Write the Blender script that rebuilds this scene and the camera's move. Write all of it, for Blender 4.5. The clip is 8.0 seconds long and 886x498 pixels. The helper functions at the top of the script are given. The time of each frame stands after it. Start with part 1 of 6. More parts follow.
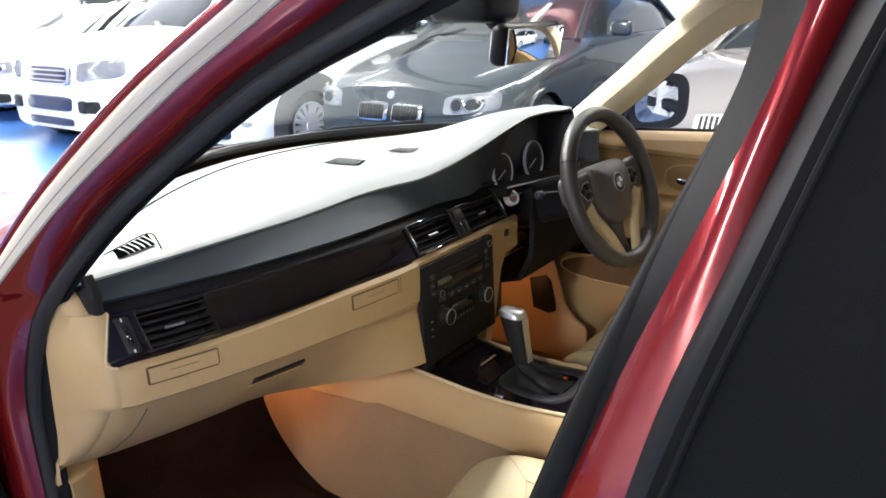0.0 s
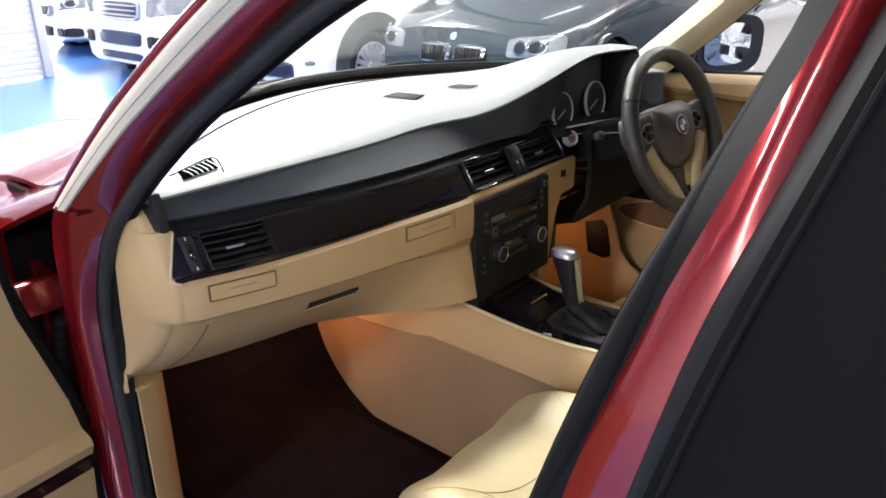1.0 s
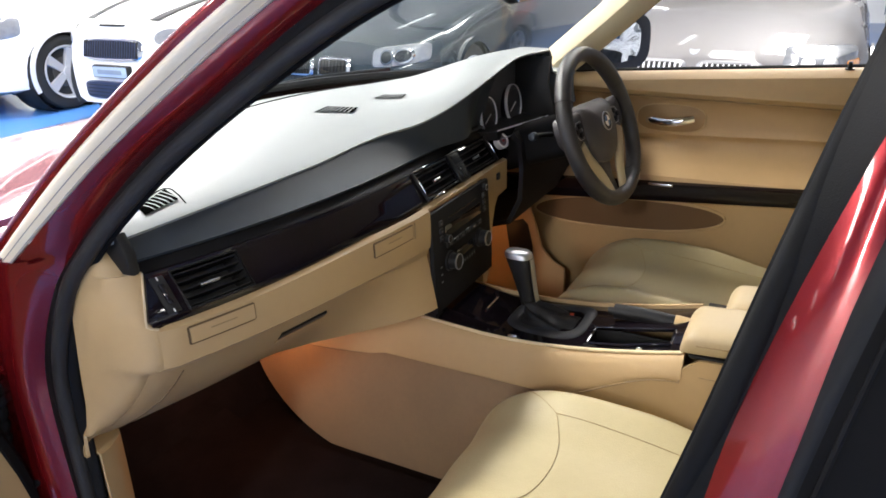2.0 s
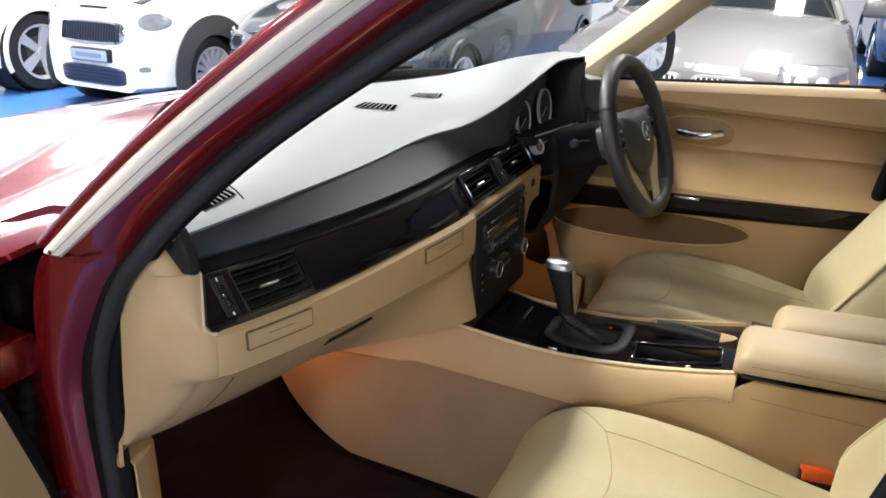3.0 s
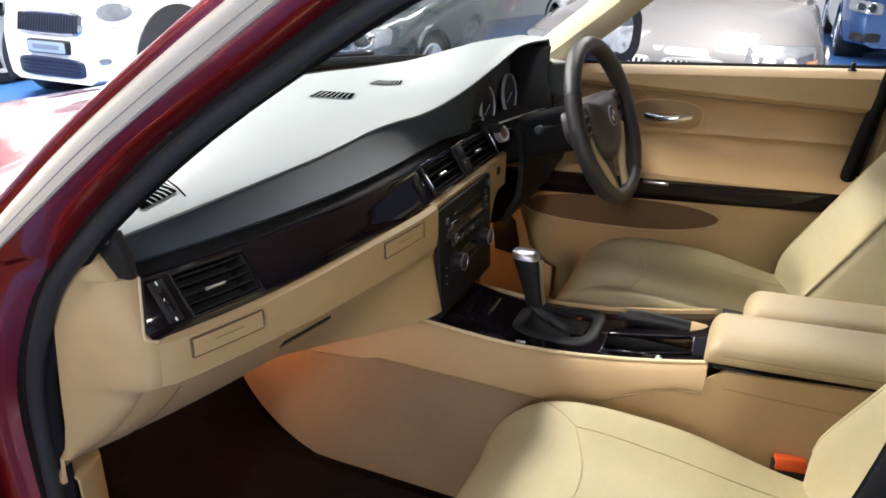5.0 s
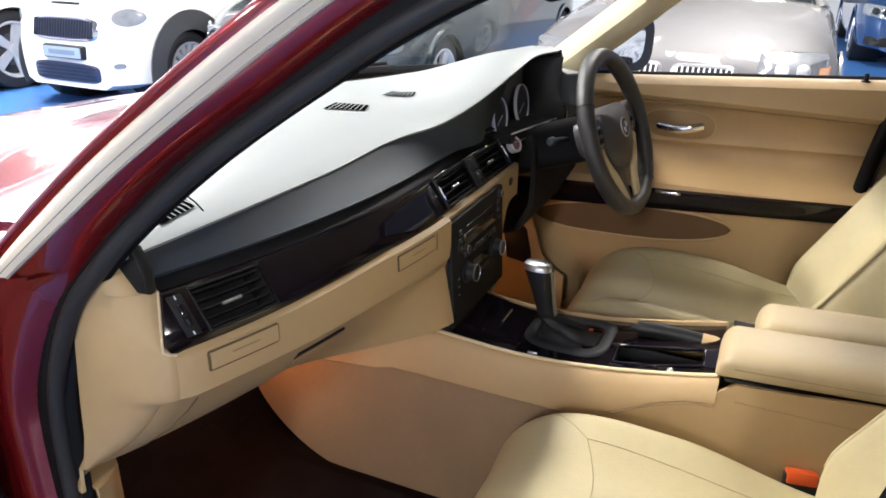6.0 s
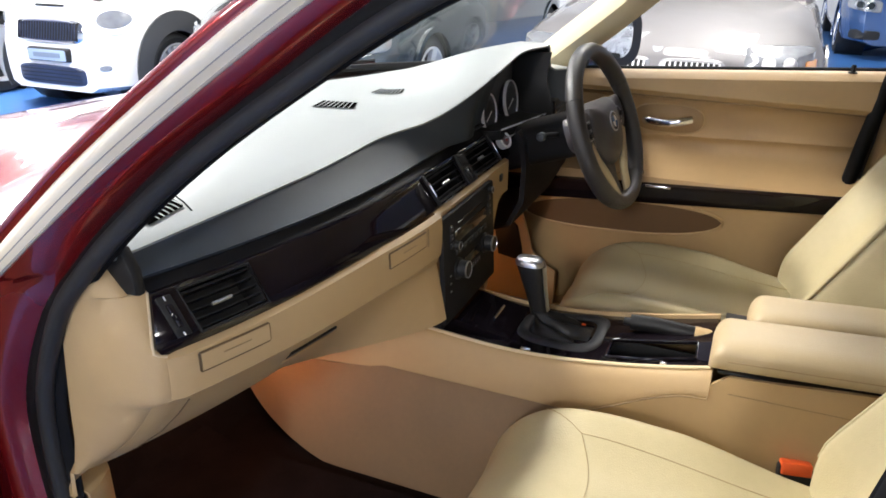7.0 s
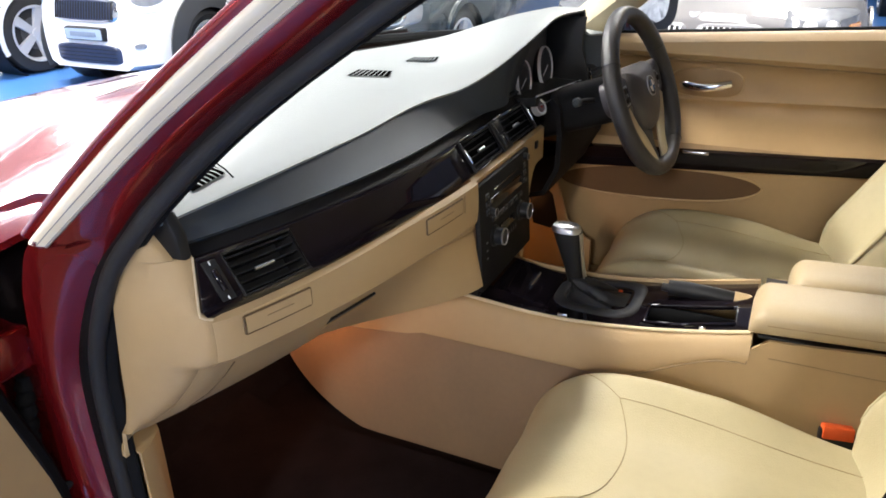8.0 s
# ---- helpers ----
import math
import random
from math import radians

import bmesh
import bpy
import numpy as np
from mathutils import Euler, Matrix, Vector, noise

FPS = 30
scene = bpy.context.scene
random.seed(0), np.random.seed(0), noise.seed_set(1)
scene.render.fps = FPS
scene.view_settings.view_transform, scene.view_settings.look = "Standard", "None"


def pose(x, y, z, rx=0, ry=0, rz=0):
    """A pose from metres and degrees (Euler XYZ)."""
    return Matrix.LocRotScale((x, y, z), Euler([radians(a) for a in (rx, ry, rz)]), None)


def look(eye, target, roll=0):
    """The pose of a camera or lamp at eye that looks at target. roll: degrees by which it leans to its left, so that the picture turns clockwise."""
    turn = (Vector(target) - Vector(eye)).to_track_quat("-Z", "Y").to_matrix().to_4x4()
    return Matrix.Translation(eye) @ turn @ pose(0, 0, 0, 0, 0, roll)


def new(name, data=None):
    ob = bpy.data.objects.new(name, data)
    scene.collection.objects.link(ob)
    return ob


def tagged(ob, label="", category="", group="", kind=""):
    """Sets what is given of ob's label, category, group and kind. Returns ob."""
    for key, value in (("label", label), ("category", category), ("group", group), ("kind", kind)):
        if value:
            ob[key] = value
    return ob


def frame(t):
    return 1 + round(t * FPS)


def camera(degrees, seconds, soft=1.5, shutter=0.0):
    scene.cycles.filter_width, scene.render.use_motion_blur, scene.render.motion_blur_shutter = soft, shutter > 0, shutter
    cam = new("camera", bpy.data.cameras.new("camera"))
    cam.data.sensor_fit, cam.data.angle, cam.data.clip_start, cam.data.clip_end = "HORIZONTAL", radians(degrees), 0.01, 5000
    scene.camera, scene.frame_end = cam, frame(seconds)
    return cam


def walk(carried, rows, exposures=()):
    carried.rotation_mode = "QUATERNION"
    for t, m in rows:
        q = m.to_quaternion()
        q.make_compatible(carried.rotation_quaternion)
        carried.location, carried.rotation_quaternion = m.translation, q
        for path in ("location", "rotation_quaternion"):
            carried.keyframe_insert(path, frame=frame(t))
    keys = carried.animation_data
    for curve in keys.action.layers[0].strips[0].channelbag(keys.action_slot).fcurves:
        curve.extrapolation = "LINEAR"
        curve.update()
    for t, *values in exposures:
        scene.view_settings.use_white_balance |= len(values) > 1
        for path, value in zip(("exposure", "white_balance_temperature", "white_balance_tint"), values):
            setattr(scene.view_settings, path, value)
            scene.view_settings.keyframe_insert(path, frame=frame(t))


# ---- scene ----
LENS = 62.0
cam = camera(LENS, 8.0, soft=1.7)
# seconds, eye, point ahead, roll; the car stands at the origin, nose towards +y
ROWS = [
    (0, (-1.2074, -0.7872, 1.2947), (0.3489, 0.2999, 0.6652), -0.77),
    (0.5, (-1.1919, -0.7784, 1.3095), (0.2456, 0.4464, 0.6511), -2.08),
    (1, (-1.2181, -0.8014, 1.2754), (0.2062, 0.3787, 0.5145), -0.13),
    (1.5, (-1.2527, -0.7648, 1.2852), (0.1896, 0.4053, 0.5429), 1.10),
    (2, (-1.3078, -0.6267, 1.2738), (0.3351, 0.2387, 0.5307), -1.41),
    (2.2, (-1.329, -0.571, 1.277), (0.367, 0.204, 0.555), -1.32),
    (3.3, (-1.325, -0.461, 1.257), (0.357, 0.323, 0.512), 2.52),
    (3.5, (-1.298, -0.466, 1.256), (0.384, 0.312, 0.504), 1.61),
    (4, (-1.254, -0.482, 1.256), (0.487, 0.134, 0.488), 2.23),
    (4.5, (-1.260, -0.485, 1.260), (0.473, 0.149, 0.490), 1.64),
    (4.7, (-1.266, -0.473, 1.252), (0.447, 0.209, 0.477), 1.45),
    (6, (-1.277, -0.467, 1.273), (0.417, 0.273, 0.509), 1.30),
    (6.5, (-1.276, -0.466, 1.277), (0.429, 0.267, 0.532), 1.16),
    (7, (-1.274, -0.465, 1.268), (0.429, 0.252, 0.501), 0.69),
    (7.5, (-1.281, -0.461, 1.266), (0.394, 0.286, 0.469), 1.19),
    (8, (-1.287, -0.462, 1.257), (0.355, 0.323, 0.428), -0.92),
]
EXPOSURES = [(0.0, 0.44), (1.5, 0.30), (2.2, 0.13), (3.4, 0.11), (4.7, 0.13), (5.8, 0.24), (8.0, 0.25)]
walk(cam, [(t, look(eye, ahead, roll)) for t, eye, ahead, roll in ROWS], EXPOSURES)

# ---- world and light ----
world = bpy.data.worlds.new("hall_sky")
scene.world = world
world.use_nodes = True
wn = world.node_tree.nodes
sky = wn.new("ShaderNodeTexSky")
sky.sky_type, sky.sun_disc, sky.sun_elevation, sky.sun_rotation = "NISHITA", False, radians(50), radians(20)
world.node_tree.links.new(sky.outputs[0], wn["Background"].inputs[0])
wn["Background"].inputs[1].default_value = 0.12


def area_lamp(name, eye, target, width, height, watts, tint=(1, 1, 1)):
    data = bpy.data.lights.new(name, "AREA")
    data.shape, data.size, data.size_y, data.energy, data.color = "RECTANGLE", width, height, watts, tint
    ob = new(name, data)
    ob.matrix_world = look(eye, target)
    return ob


CEILING = 3.9
# the light at x -7.8 is added out of view to fill dash and cabin
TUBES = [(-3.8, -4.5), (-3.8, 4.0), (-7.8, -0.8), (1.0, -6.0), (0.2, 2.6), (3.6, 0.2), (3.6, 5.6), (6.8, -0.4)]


def tube_length(x):
    return 1.6 if 0 < x < 0.5 else 3.0


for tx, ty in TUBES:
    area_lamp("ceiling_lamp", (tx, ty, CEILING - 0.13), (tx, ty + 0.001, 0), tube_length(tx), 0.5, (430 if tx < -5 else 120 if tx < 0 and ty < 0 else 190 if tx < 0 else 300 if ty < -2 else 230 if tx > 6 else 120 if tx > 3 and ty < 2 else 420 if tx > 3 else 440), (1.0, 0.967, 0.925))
# daylight through the open roller door at the end of the hall
area_lamp("door_daylight", (5.0, 12.6, 2.0), (4.0, 0, 0.8), 6.0, 3.2, 1300, (0.98, 0.99, 1.0))


def bulb(name, place, watts, tint, size=0.03):
    data = bpy.data.lights.new(name, "POINT")
    data.energy, data.color, data.shadow_soft_size = watts, tint, size
    ob = new(name, data)
    ob.location = place
    return ob


# courtesy lamps under the dashboard
bulb("footwell_lamp", (-0.27, 0.40, 0.52), 1.1, (1.0, 0.36, 0.10))
bulb("footwell_lamp", (0.36, 0.30, 0.52), 0.7, (1.0, 0.38, 0.12))

# ---- materials ----
MATS = {}


def material(name, base, rough=0.5, metal=0.0, coat=0.0, vary=0.12, scale=6.0, bump=0.0, bump_scale=300.0, spec=0.5, grain="noise"):
    """A surface with a two-scale change of colour, a worn gloss and fine relief."""
    if name in MATS:
        return MATS[name]
    m = bpy.data.materials.new(name)
    m.use_nodes = True
    nodes, links = m.node_tree.nodes, m.node_tree.links
    p = nodes["Principled BSDF"]
    p.inputs["Metallic"].default_value = metal
    p.inputs["Coat Weight"].default_value = coat
    p.inputs["Coat Roughness"].default_value = 0.04
    p.inputs["Specular IOR Level"].default_value = spec
    coords = nodes.new("ShaderNodeTexCoord")
    big, small = nodes.new("ShaderNodeTexNoise"), nodes.new("ShaderNodeTexNoise")
    big.inputs["Scale"].default_value, small.inputs["Scale"].default_value = scale, scale * 14
    big.inputs["Detail"].default_value, small.inputs["Detail"].default_value = 4, 3
    for n in (big, small):
        links.new(coords.outputs["Object"], n.inputs["Vector"])
    both = nodes.new("ShaderNodeMath")
    both.operation = "MULTIPLY_ADD"
    links.new(small.outputs["Fac"], both.inputs[0])
    both.inputs[1].default_value = 0.4
    links.new(big.outputs["Fac"], both.inputs[2])
    ramp = nodes.new("ShaderNodeMapRange")
    links.new(both.outputs[0], ramp.inputs["Value"])
    ramp.inputs["From Min"].default_value, ramp.inputs["From Max"].default_value = 0.35, 1.05
    ramp.inputs["To Min"].default_value, ramp.inputs["To Max"].default_value = 1 - vary, 1 + vary
    mix = nodes.new("ShaderNodeVectorMath")
    mix.operation = "SCALE"
    mix.inputs[0].default_value = base
    links.new(ramp.outputs[0], mix.inputs["Scale"])
    links.new(mix.outputs[0], p.inputs["Base Color"])
    gloss = nodes.new("ShaderNodeMapRange")
    links.new(both.outputs[0], gloss.inputs["Value"])
    gloss.inputs["From Min"].default_value, gloss.inputs["From Max"].default_value = 0.35, 1.05
    gloss.inputs["To Min"].default_value, gloss.inputs["To Max"].default_value = rough * 0.88, min(1.0, rough * 1.12)
    links.new(gloss.outputs[0], p.inputs["Roughness"])
    if bump:
        tex = nodes.new("ShaderNodeTexVoronoi" if grain == "leather" else "ShaderNodeTexNoise")
        tex.inputs["Scale"].default_value = bump_scale
        links.new(coords.outputs["Object"], tex.inputs["Vector"])
        rel = nodes.new("ShaderNodeBump")
        rel.inputs["Strength"].default_value, rel.inputs["Distance"].default_value = bump, 0.001
        links.new(tex.outputs["Distance" if grain == "leather" else "Fac"], rel.inputs["Height"])
        links.new(rel.outputs[0], p.inputs["Normal"])
    MATS[name] = m
    return m


def glass_material(name, tint, gloss=0.06, body=0.0, body_colour=(0.02, 0.02, 0.02)):
    """A thin pane: clear, with a mirror-like share that grows towards grazing angles."""
    m = bpy.data.materials.new(name)
    m.use_nodes = True
    nodes, links = m.node_tree.nodes, m.node_tree.links
    nodes.remove(nodes["Principled BSDF"])
    clear, shine, mix, edge = (nodes.new("ShaderNode" + k) for k in ("BsdfTransparent", "BsdfGlossy", "MixShader", "LayerWeight"))
    clear.inputs[0].default_value = (*tint, 1)
    shine.inputs["Roughness"].default_value = 0.01
    power, share = nodes.new("ShaderNodeMath"), nodes.new("ShaderNodeMath")
    power.operation, share.operation = "POWER", "MULTIPLY_ADD"
    power.inputs[1].default_value, share.inputs[1].default_value, share.inputs[2].default_value = 5.0, 0.9, gloss
    edge.inputs[0].default_value = 0.5
    links.new(edge.outputs["Facing"], power.inputs[0])
    links.new(power.outputs[0], share.inputs[0])
    links.new(share.outputs[0], mix.inputs[0])
    links.new(clear.outputs[0], mix.inputs[1])
    links.new(shine.outputs[0], mix.inputs[2])
    last = mix
    if body:
        dark, over = nodes.new("ShaderNodeBsdfDiffuse"), nodes.new("ShaderNodeMixShader")
        dark.inputs[0].default_value = (*body_colour, 1)
        over.inputs[0].default_value = body
        links.new(clear.outputs[0], over.inputs[1])
        links.new(dark.outputs[0], over.inputs[2])
        links.new(over.outputs[0], mix.inputs[1])
    links.new(last.outputs[0], nodes["Material Output"].inputs[0])
    return m


def lamp_material(name, colour, strength):
    m = bpy.data.materials.new(name)
    m.use_nodes = True
    p = m.node_tree.nodes["Principled BSDF"]
    p.inputs["Emission Color"].default_value, p.inputs["Emission Strength"].default_value = (*colour, 1), strength
    return m


RED = material("red_paint", (0.225, 0.009, 0.011), 0.22, 0.5, 1.0, 0.05, 3, spec=0.3)
BEIGE = material("beige_trim", (0.46, 0.316, 0.154), 0.55, vary=0.07, scale=4, bump=0.25, bump_scale=900, grain="leather")
TAN = material("tan_carpet_panel", (0.225, 0.146, 0.078), 0.75, vary=0.14, scale=7, bump=0.4, bump_scale=1200)
LEATHER = material("cream_leather", (0.43, 0.365, 0.208), 0.45, vary=0.08, scale=5, bump=0.35, bump_scale=520, grain="leather")
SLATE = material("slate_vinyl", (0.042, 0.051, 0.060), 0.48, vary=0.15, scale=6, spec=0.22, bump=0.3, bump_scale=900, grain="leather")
# glare on the dark vinyl dash top is put into this pale colour
PAD = material("lit_vinyl_top", (0.27, 0.29, 0.285), 0.40, vary=0.08, scale=3, bump=0.25, bump_scale=900, grain="leather")
GLOSS = material("piano_black_wood", (0.007, 0.005, 0.007), 0.06, coat=0.7, vary=0.5, scale=9, spec=0.1)
BLACK = material("black_plastic", (0.013, 0.013, 0.0135), 0.42, vary=0.2, spec=0.27, bump=0.2, bump_scale=1200)
RUBBER = material("black_rubber_seal", (0.008, 0.008, 0.0085), 0.65, vary=0.25, scale=12, bump=0.2, bump_scale=700, spec=0.09)
GREYRUB = material("grey_rubber_edge", (0.014, 0.0145, 0.016), 0.55, spec=0.12, vary=0.15, scale=12)
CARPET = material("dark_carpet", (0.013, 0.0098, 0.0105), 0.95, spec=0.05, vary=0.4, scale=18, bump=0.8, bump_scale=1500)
STRIP = material("satin_pillar_strip", (0.86, 0.76, 0.58), 0.42, 0.0, vary=0.06, scale=8)
MATTE = material("matte_black_shroud", (0.012, 0.0115, 0.012), 0.6, vary=0.25, spec=0.15, bump=0.2, bump_scale=1200)
CHROME = material("chrome", (0.75, 0.75, 0.76), 0.12, 1.0, vary=0.04)
SATIN = material("satin_silver", (0.50, 0.50, 0.51), 0.36, 1.0, vary=0.06)
WHEELSKIN = material("grey_leather_wheel", (0.027, 0.025, 0.025), 0.38, vary=0.15, scale=8, bump=0.4, bump_scale=700, grain="leather")
HUBSKIN = material("brown_grey_hub", (0.050, 0.045, 0.047), 0.42, vary=0.1, scale=8, bump=0.3, bump_scale=900, grain="leather")
DARKSEAM = material("shadow_joint", (0.12, 0.075, 0.035), 0.9)
SEAM = material("dark_stitch", (0.27, 0.19, 0.10), 0.8)
MARK = material("white_print", (0.75, 0.75, 0.75), 0.6)
DIMMARK = material("grey_print", (0.16, 0.16, 0.165), 0.5)
ORANGE = material("orange_plastic", (0.75, 0.10, 0.02), 0.35, vary=0.05)
HEADLINER = material("cream_headliner", (0.62, 0.54, 0.36), 0.9, vary=0.06, bump=0.3, bump_scale=1200)
GLASS = glass_material("clear_glass", (0.93, 0.97, 0.96))
TINTED = glass_material("tinted_glass", (0.06, 0.065, 0.07), body=0.5)
MIRROR = material("mirror_glass", (0.9, 0.92, 0.93), 0.01, 1.0, vary=0.0)
WHITEPAINT = material("white_car_paint", (0.80, 0.80, 0.79), 0.28, coat=1.0, vary=0.03)
GREYPAINT = material("silver_grey_paint", (0.17, 0.162, 0.160), 0.55, 0.1, 1.0, 0.05)
DARKPAINT = material("dark_blue_grey_paint", (0.035, 0.048, 0.058), 0.22, 0.3, 1.0, 0.08)
BLUEPAINT = material("deep_blue_paint", (0.020, 0.060, 0.17), 0.22, 0.3, 1.0, 0.08)
TYRE = material("tyre_rubber", (0.018, 0.018, 0.019), 0.75, vary=0.25, scale=10)
ALLOY = material("alloy_rim", (0.72, 0.72, 0.73), 0.30, 0.35, vary=0.06)
DARKGLASS = material("dark_car_glass", (0.015, 0.019, 0.020), 0.06, coat=1.0, vary=0.1)
LENSGLASS = material("headlamp_lens", (0.24, 0.25, 0.265), 0.15, 0.3, 0.6, 0.25, 20)
AMBER = material("amber_lens", (0.75, 0.28, 0.06), 0.12, coat=1.0)
EPOXY = material("blue_epoxy_floor", (0.050, 0.160, 0.43), 0.30, coat=0.25, vary=0.12, scale=0.9, bump=0.05, bump_scale=30)
PLASTER = material("white_wall", (0.80, 0.80, 0.79), 0.85, vary=0.04, scale=1.2, bump=0.2, bump_scale=90)
LILAC = material("grey_lilac_metal", (0.42, 0.42, 0.47), 0.45, 0.2, vary=0.08, scale=3)

# ---- mesh helpers ----
BASE = {}


def thing(name, place, label, category, group="", kind=""):
    ob = new(name)
    ob.location = place
    ob.empty_display_size = 0.1
    BASE[ob.name] = Matrix.Translation(-Vector(place))
    return tagged(ob, label, category, group, kind)


def part(name, bm, mat, parent=None, label="", smooth=True, angle=38, keep=False):
    """Links a bmesh as one mesh object, under a thing or a part."""
    me = bpy.data.meshes.new(name)
    if not keep:
        bmesh.ops.recalc_face_normals(bm, faces=bm.faces)
    bm.to_mesh(me)
    bm.free()
    if smooth:
        me.shade_smooth()
        me.set_sharp_from_angle(angle=radians(angle))
    me.materials.append(mat)
    ob = new(name, me)
    if parent is not None:
        ob.parent = parent
        ob.matrix_parent_inverse = BASE.get(parent.name, Matrix())
    if label:
        ob["label"] = label
    return ob


def S(v):
    v = min(1.0, max(0.0, v))
    return v * v * (3 - 2 * v)


def curve_pts(pts, n=8):
    """A smooth line through the points."""
    p = [Vector(q) for q in pts]
    p = [2 * p[0] - p[1], *p, 2 * p[-1] - p[-2]]
    out = []
    for i in range(1, len(p) - 2):
        for k in range(n):
            t = k / n
            out.append(0.5 * (2 * p[i] + (p[i + 1] - p[i - 1]) * t + (2 * p[i - 1] - 5 * p[i] + 4 * p[i + 1] - p[i + 2]) * t * t + (3 * p[i] - p[i - 1] - 3 * p[i + 1] + p[i + 2]) * t ** 3))
    return out + [p[-2]]


def resample(pts, n):
    d = [0.0]
    for a, b in zip(pts, pts[1:]):
        d.append(d[-1] + (b - a).length)
    out, j = [], 0
    for k in range(n):
        want = d[-1] * k / (n - 1)
        while j < len(d) - 2 and d[j + 1] < want:
            j += 1
        out.append(pts[j].lerp(pts[j + 1], (want - d[j]) / max(1e-9, d[j + 1] - d[j])))
    return out


def grid(bm, rows, close=False, caps=False, skip=None):
    vs = [[bm.verts.new(p) for p in row] for row in rows]
    for i in range(len(vs) - 1):
        m = len(vs[i])
        for j in range(m if close else m - 1):
            if skip and skip(i, j):
                continue
            q = (vs[i][j], vs[i][(j + 1) % m], vs[i + 1][(j + 1) % m], vs[i + 1][j])
            bm.faces.new(q)
    if caps:
        bm.faces.new(vs[0])
        bm.faces.new(vs[-1][::-1])
    return vs


OPEN_SIDE = Vector((-1.3, -0.6, 1.3))  # a place outside the open door, from which the panels show their faces


def sheet(rows, thick, skip=None):
    """A curved panel; its thickness lies behind the face that the open side sees."""
    bm = bmesh.new()
    front = grid(bm, rows, skip=skip)
    bm.verts.ensure_lookup_table()
    bmesh.ops.recalc_face_normals(bm, faces=bm.faces)
    turned = sum((OPEN_SIDE - f.calc_center_median()).dot(f.normal) * f.calc_area() for f in bm.faces)
    bm.normal_update()
    if turned < 0:
        bmesh.ops.reverse_faces(bm, faces=bm.faces)
        bm.normal_update()
    loose = [v for v in bm.verts if not v.link_faces]
    bmesh.ops.delete(bm, geom=loose, context="VERTS")
    if not thick:
        return bm
    thick = abs(thick)
    faces, edges = list(bm.faces), [e for e in bm.edges if e.is_boundary]
    back = {v: bm.verts.new(v.co - v.normal * thick) for v in list(bm.verts)}
    for f in faces:
        bm.faces.new([back[v] for v in reversed(f.verts)])
    for e in edges:
        a, b = e.verts
        bm.faces.new((a, b, back[b], back[a]))
    return bm


def sweep(path, profile, ref, bm=None, caps=True):
    """A closed profile of (across, out) carried along a path; ref points out."""
    bm = bm or bmesh.new()
    rows = []
    for i, p in enumerate(path):
        t = (path[min(i + 1, len(path) - 1)] - path[max(i - 1, 0)]).normalized()
        r = Vector(ref(i / (len(path) - 1)) if callable(ref) else ref)
        s = (r - t * r.dot(t)).normalized()
        u = t.cross(s)
        rows.append([p + u * a + s * b for a, b in profile])
    grid(bm, rows, close=True, caps=caps)
    return bm


def ring(r, n=10, sx=1.0, sy=1.0):
    return [(r * sx * math.cos(2 * math.pi * k / n), r * sy * math.sin(2 * math.pi * k / n)) for k in range(n)]


def tube(pts, r, n=10, bm=None, ref=(0.13, 0.21, 1)):
    return sweep([Vector(p) for p in pts], ring(r, n), ref, bm)


def rbox(lo, hi, r=0.004, m=None, bm=None, seg=2):
    """A box with rounded edges between two corners, turned by m."""
    bm = bm or bmesh.new()
    lo, hi = Vector(lo), Vector(hi)
    made = bmesh.ops.create_cube(bm, size=1.0, matrix=Matrix.Translation((lo + hi) / 2) @ Matrix.Diagonal((*(hi - lo), 1)))["verts"]
    if r:
        edges = list({e for v in made for e in v.link_edges})
        out = bmesh.ops.bevel(bm, geom=edges, offset=min(r, 0.45 * min(hi - lo)), segments=seg, affect="EDGES", profile=0.5)
        made = list({v for f in out["faces"] for v in f.verts} | {v for v in made if v.is_valid})
    if m is not None:
        bmesh.ops.transform(bm, matrix=m, verts=made)
    return bm


def lathe(centre, axis, prof, n=24, bm=None):
    """Turns a profile of (radius, along) about an axis."""
    bm = bm or bmesh.new()
    m = Matrix.Translation(centre) @ Vector(axis).to_track_quat("Z", "Y").to_matrix().to_4x4()
    rows = [[m @ Vector((r * math.cos(2 * math.pi * k / n), r * math.sin(2 * math.pi * k / n), h)) for k in range(n)] for r, h in prof]
    grid(bm, rows, close=True)
    for row, (r, h) in ((rows[0], prof[0]), (rows[-1], prof[-1])):
        if r < 1e-4:
            continue
        bm.faces.new([bm.verts.new(p) for p in row])
    bmesh.ops.remove_doubles(bm, verts=bm.verts, dist=1e-5)
    return bm


def slab(outline, x0, x1, r=0.0):
    """A flat outline of (y, z) made solid between x0 and x1."""
    bm = bmesh.new()
    a = [bm.verts.new((x0, y, z)) for y, z in outline]
    b = [bm.verts.new((x1, y, z)) for y, z in outline]
    n = len(outline)
    bm.faces.new(a)
    bm.faces.new(b[::-1])
    for i in range(n):
        bm.faces.new((a[i], b[i], b[(i + 1) % n], a[(i + 1) % n]))
    bmesh.ops.recalc_face_normals(bm, faces=bm.faces)
    if r:
        bmesh.ops.bevel(bm, geom=[e for e in bm.edges if abs(e.verts[0].co.x - e.verts[1].co.x) < 1e-6], offset=r, segments=2, affect="EDGES", profile=0.5)
    return bm


# ---- dashboard ----
def yb(x):
    return 0.030 + 0.32 * max(0.0, -x - 0.15) ** 2


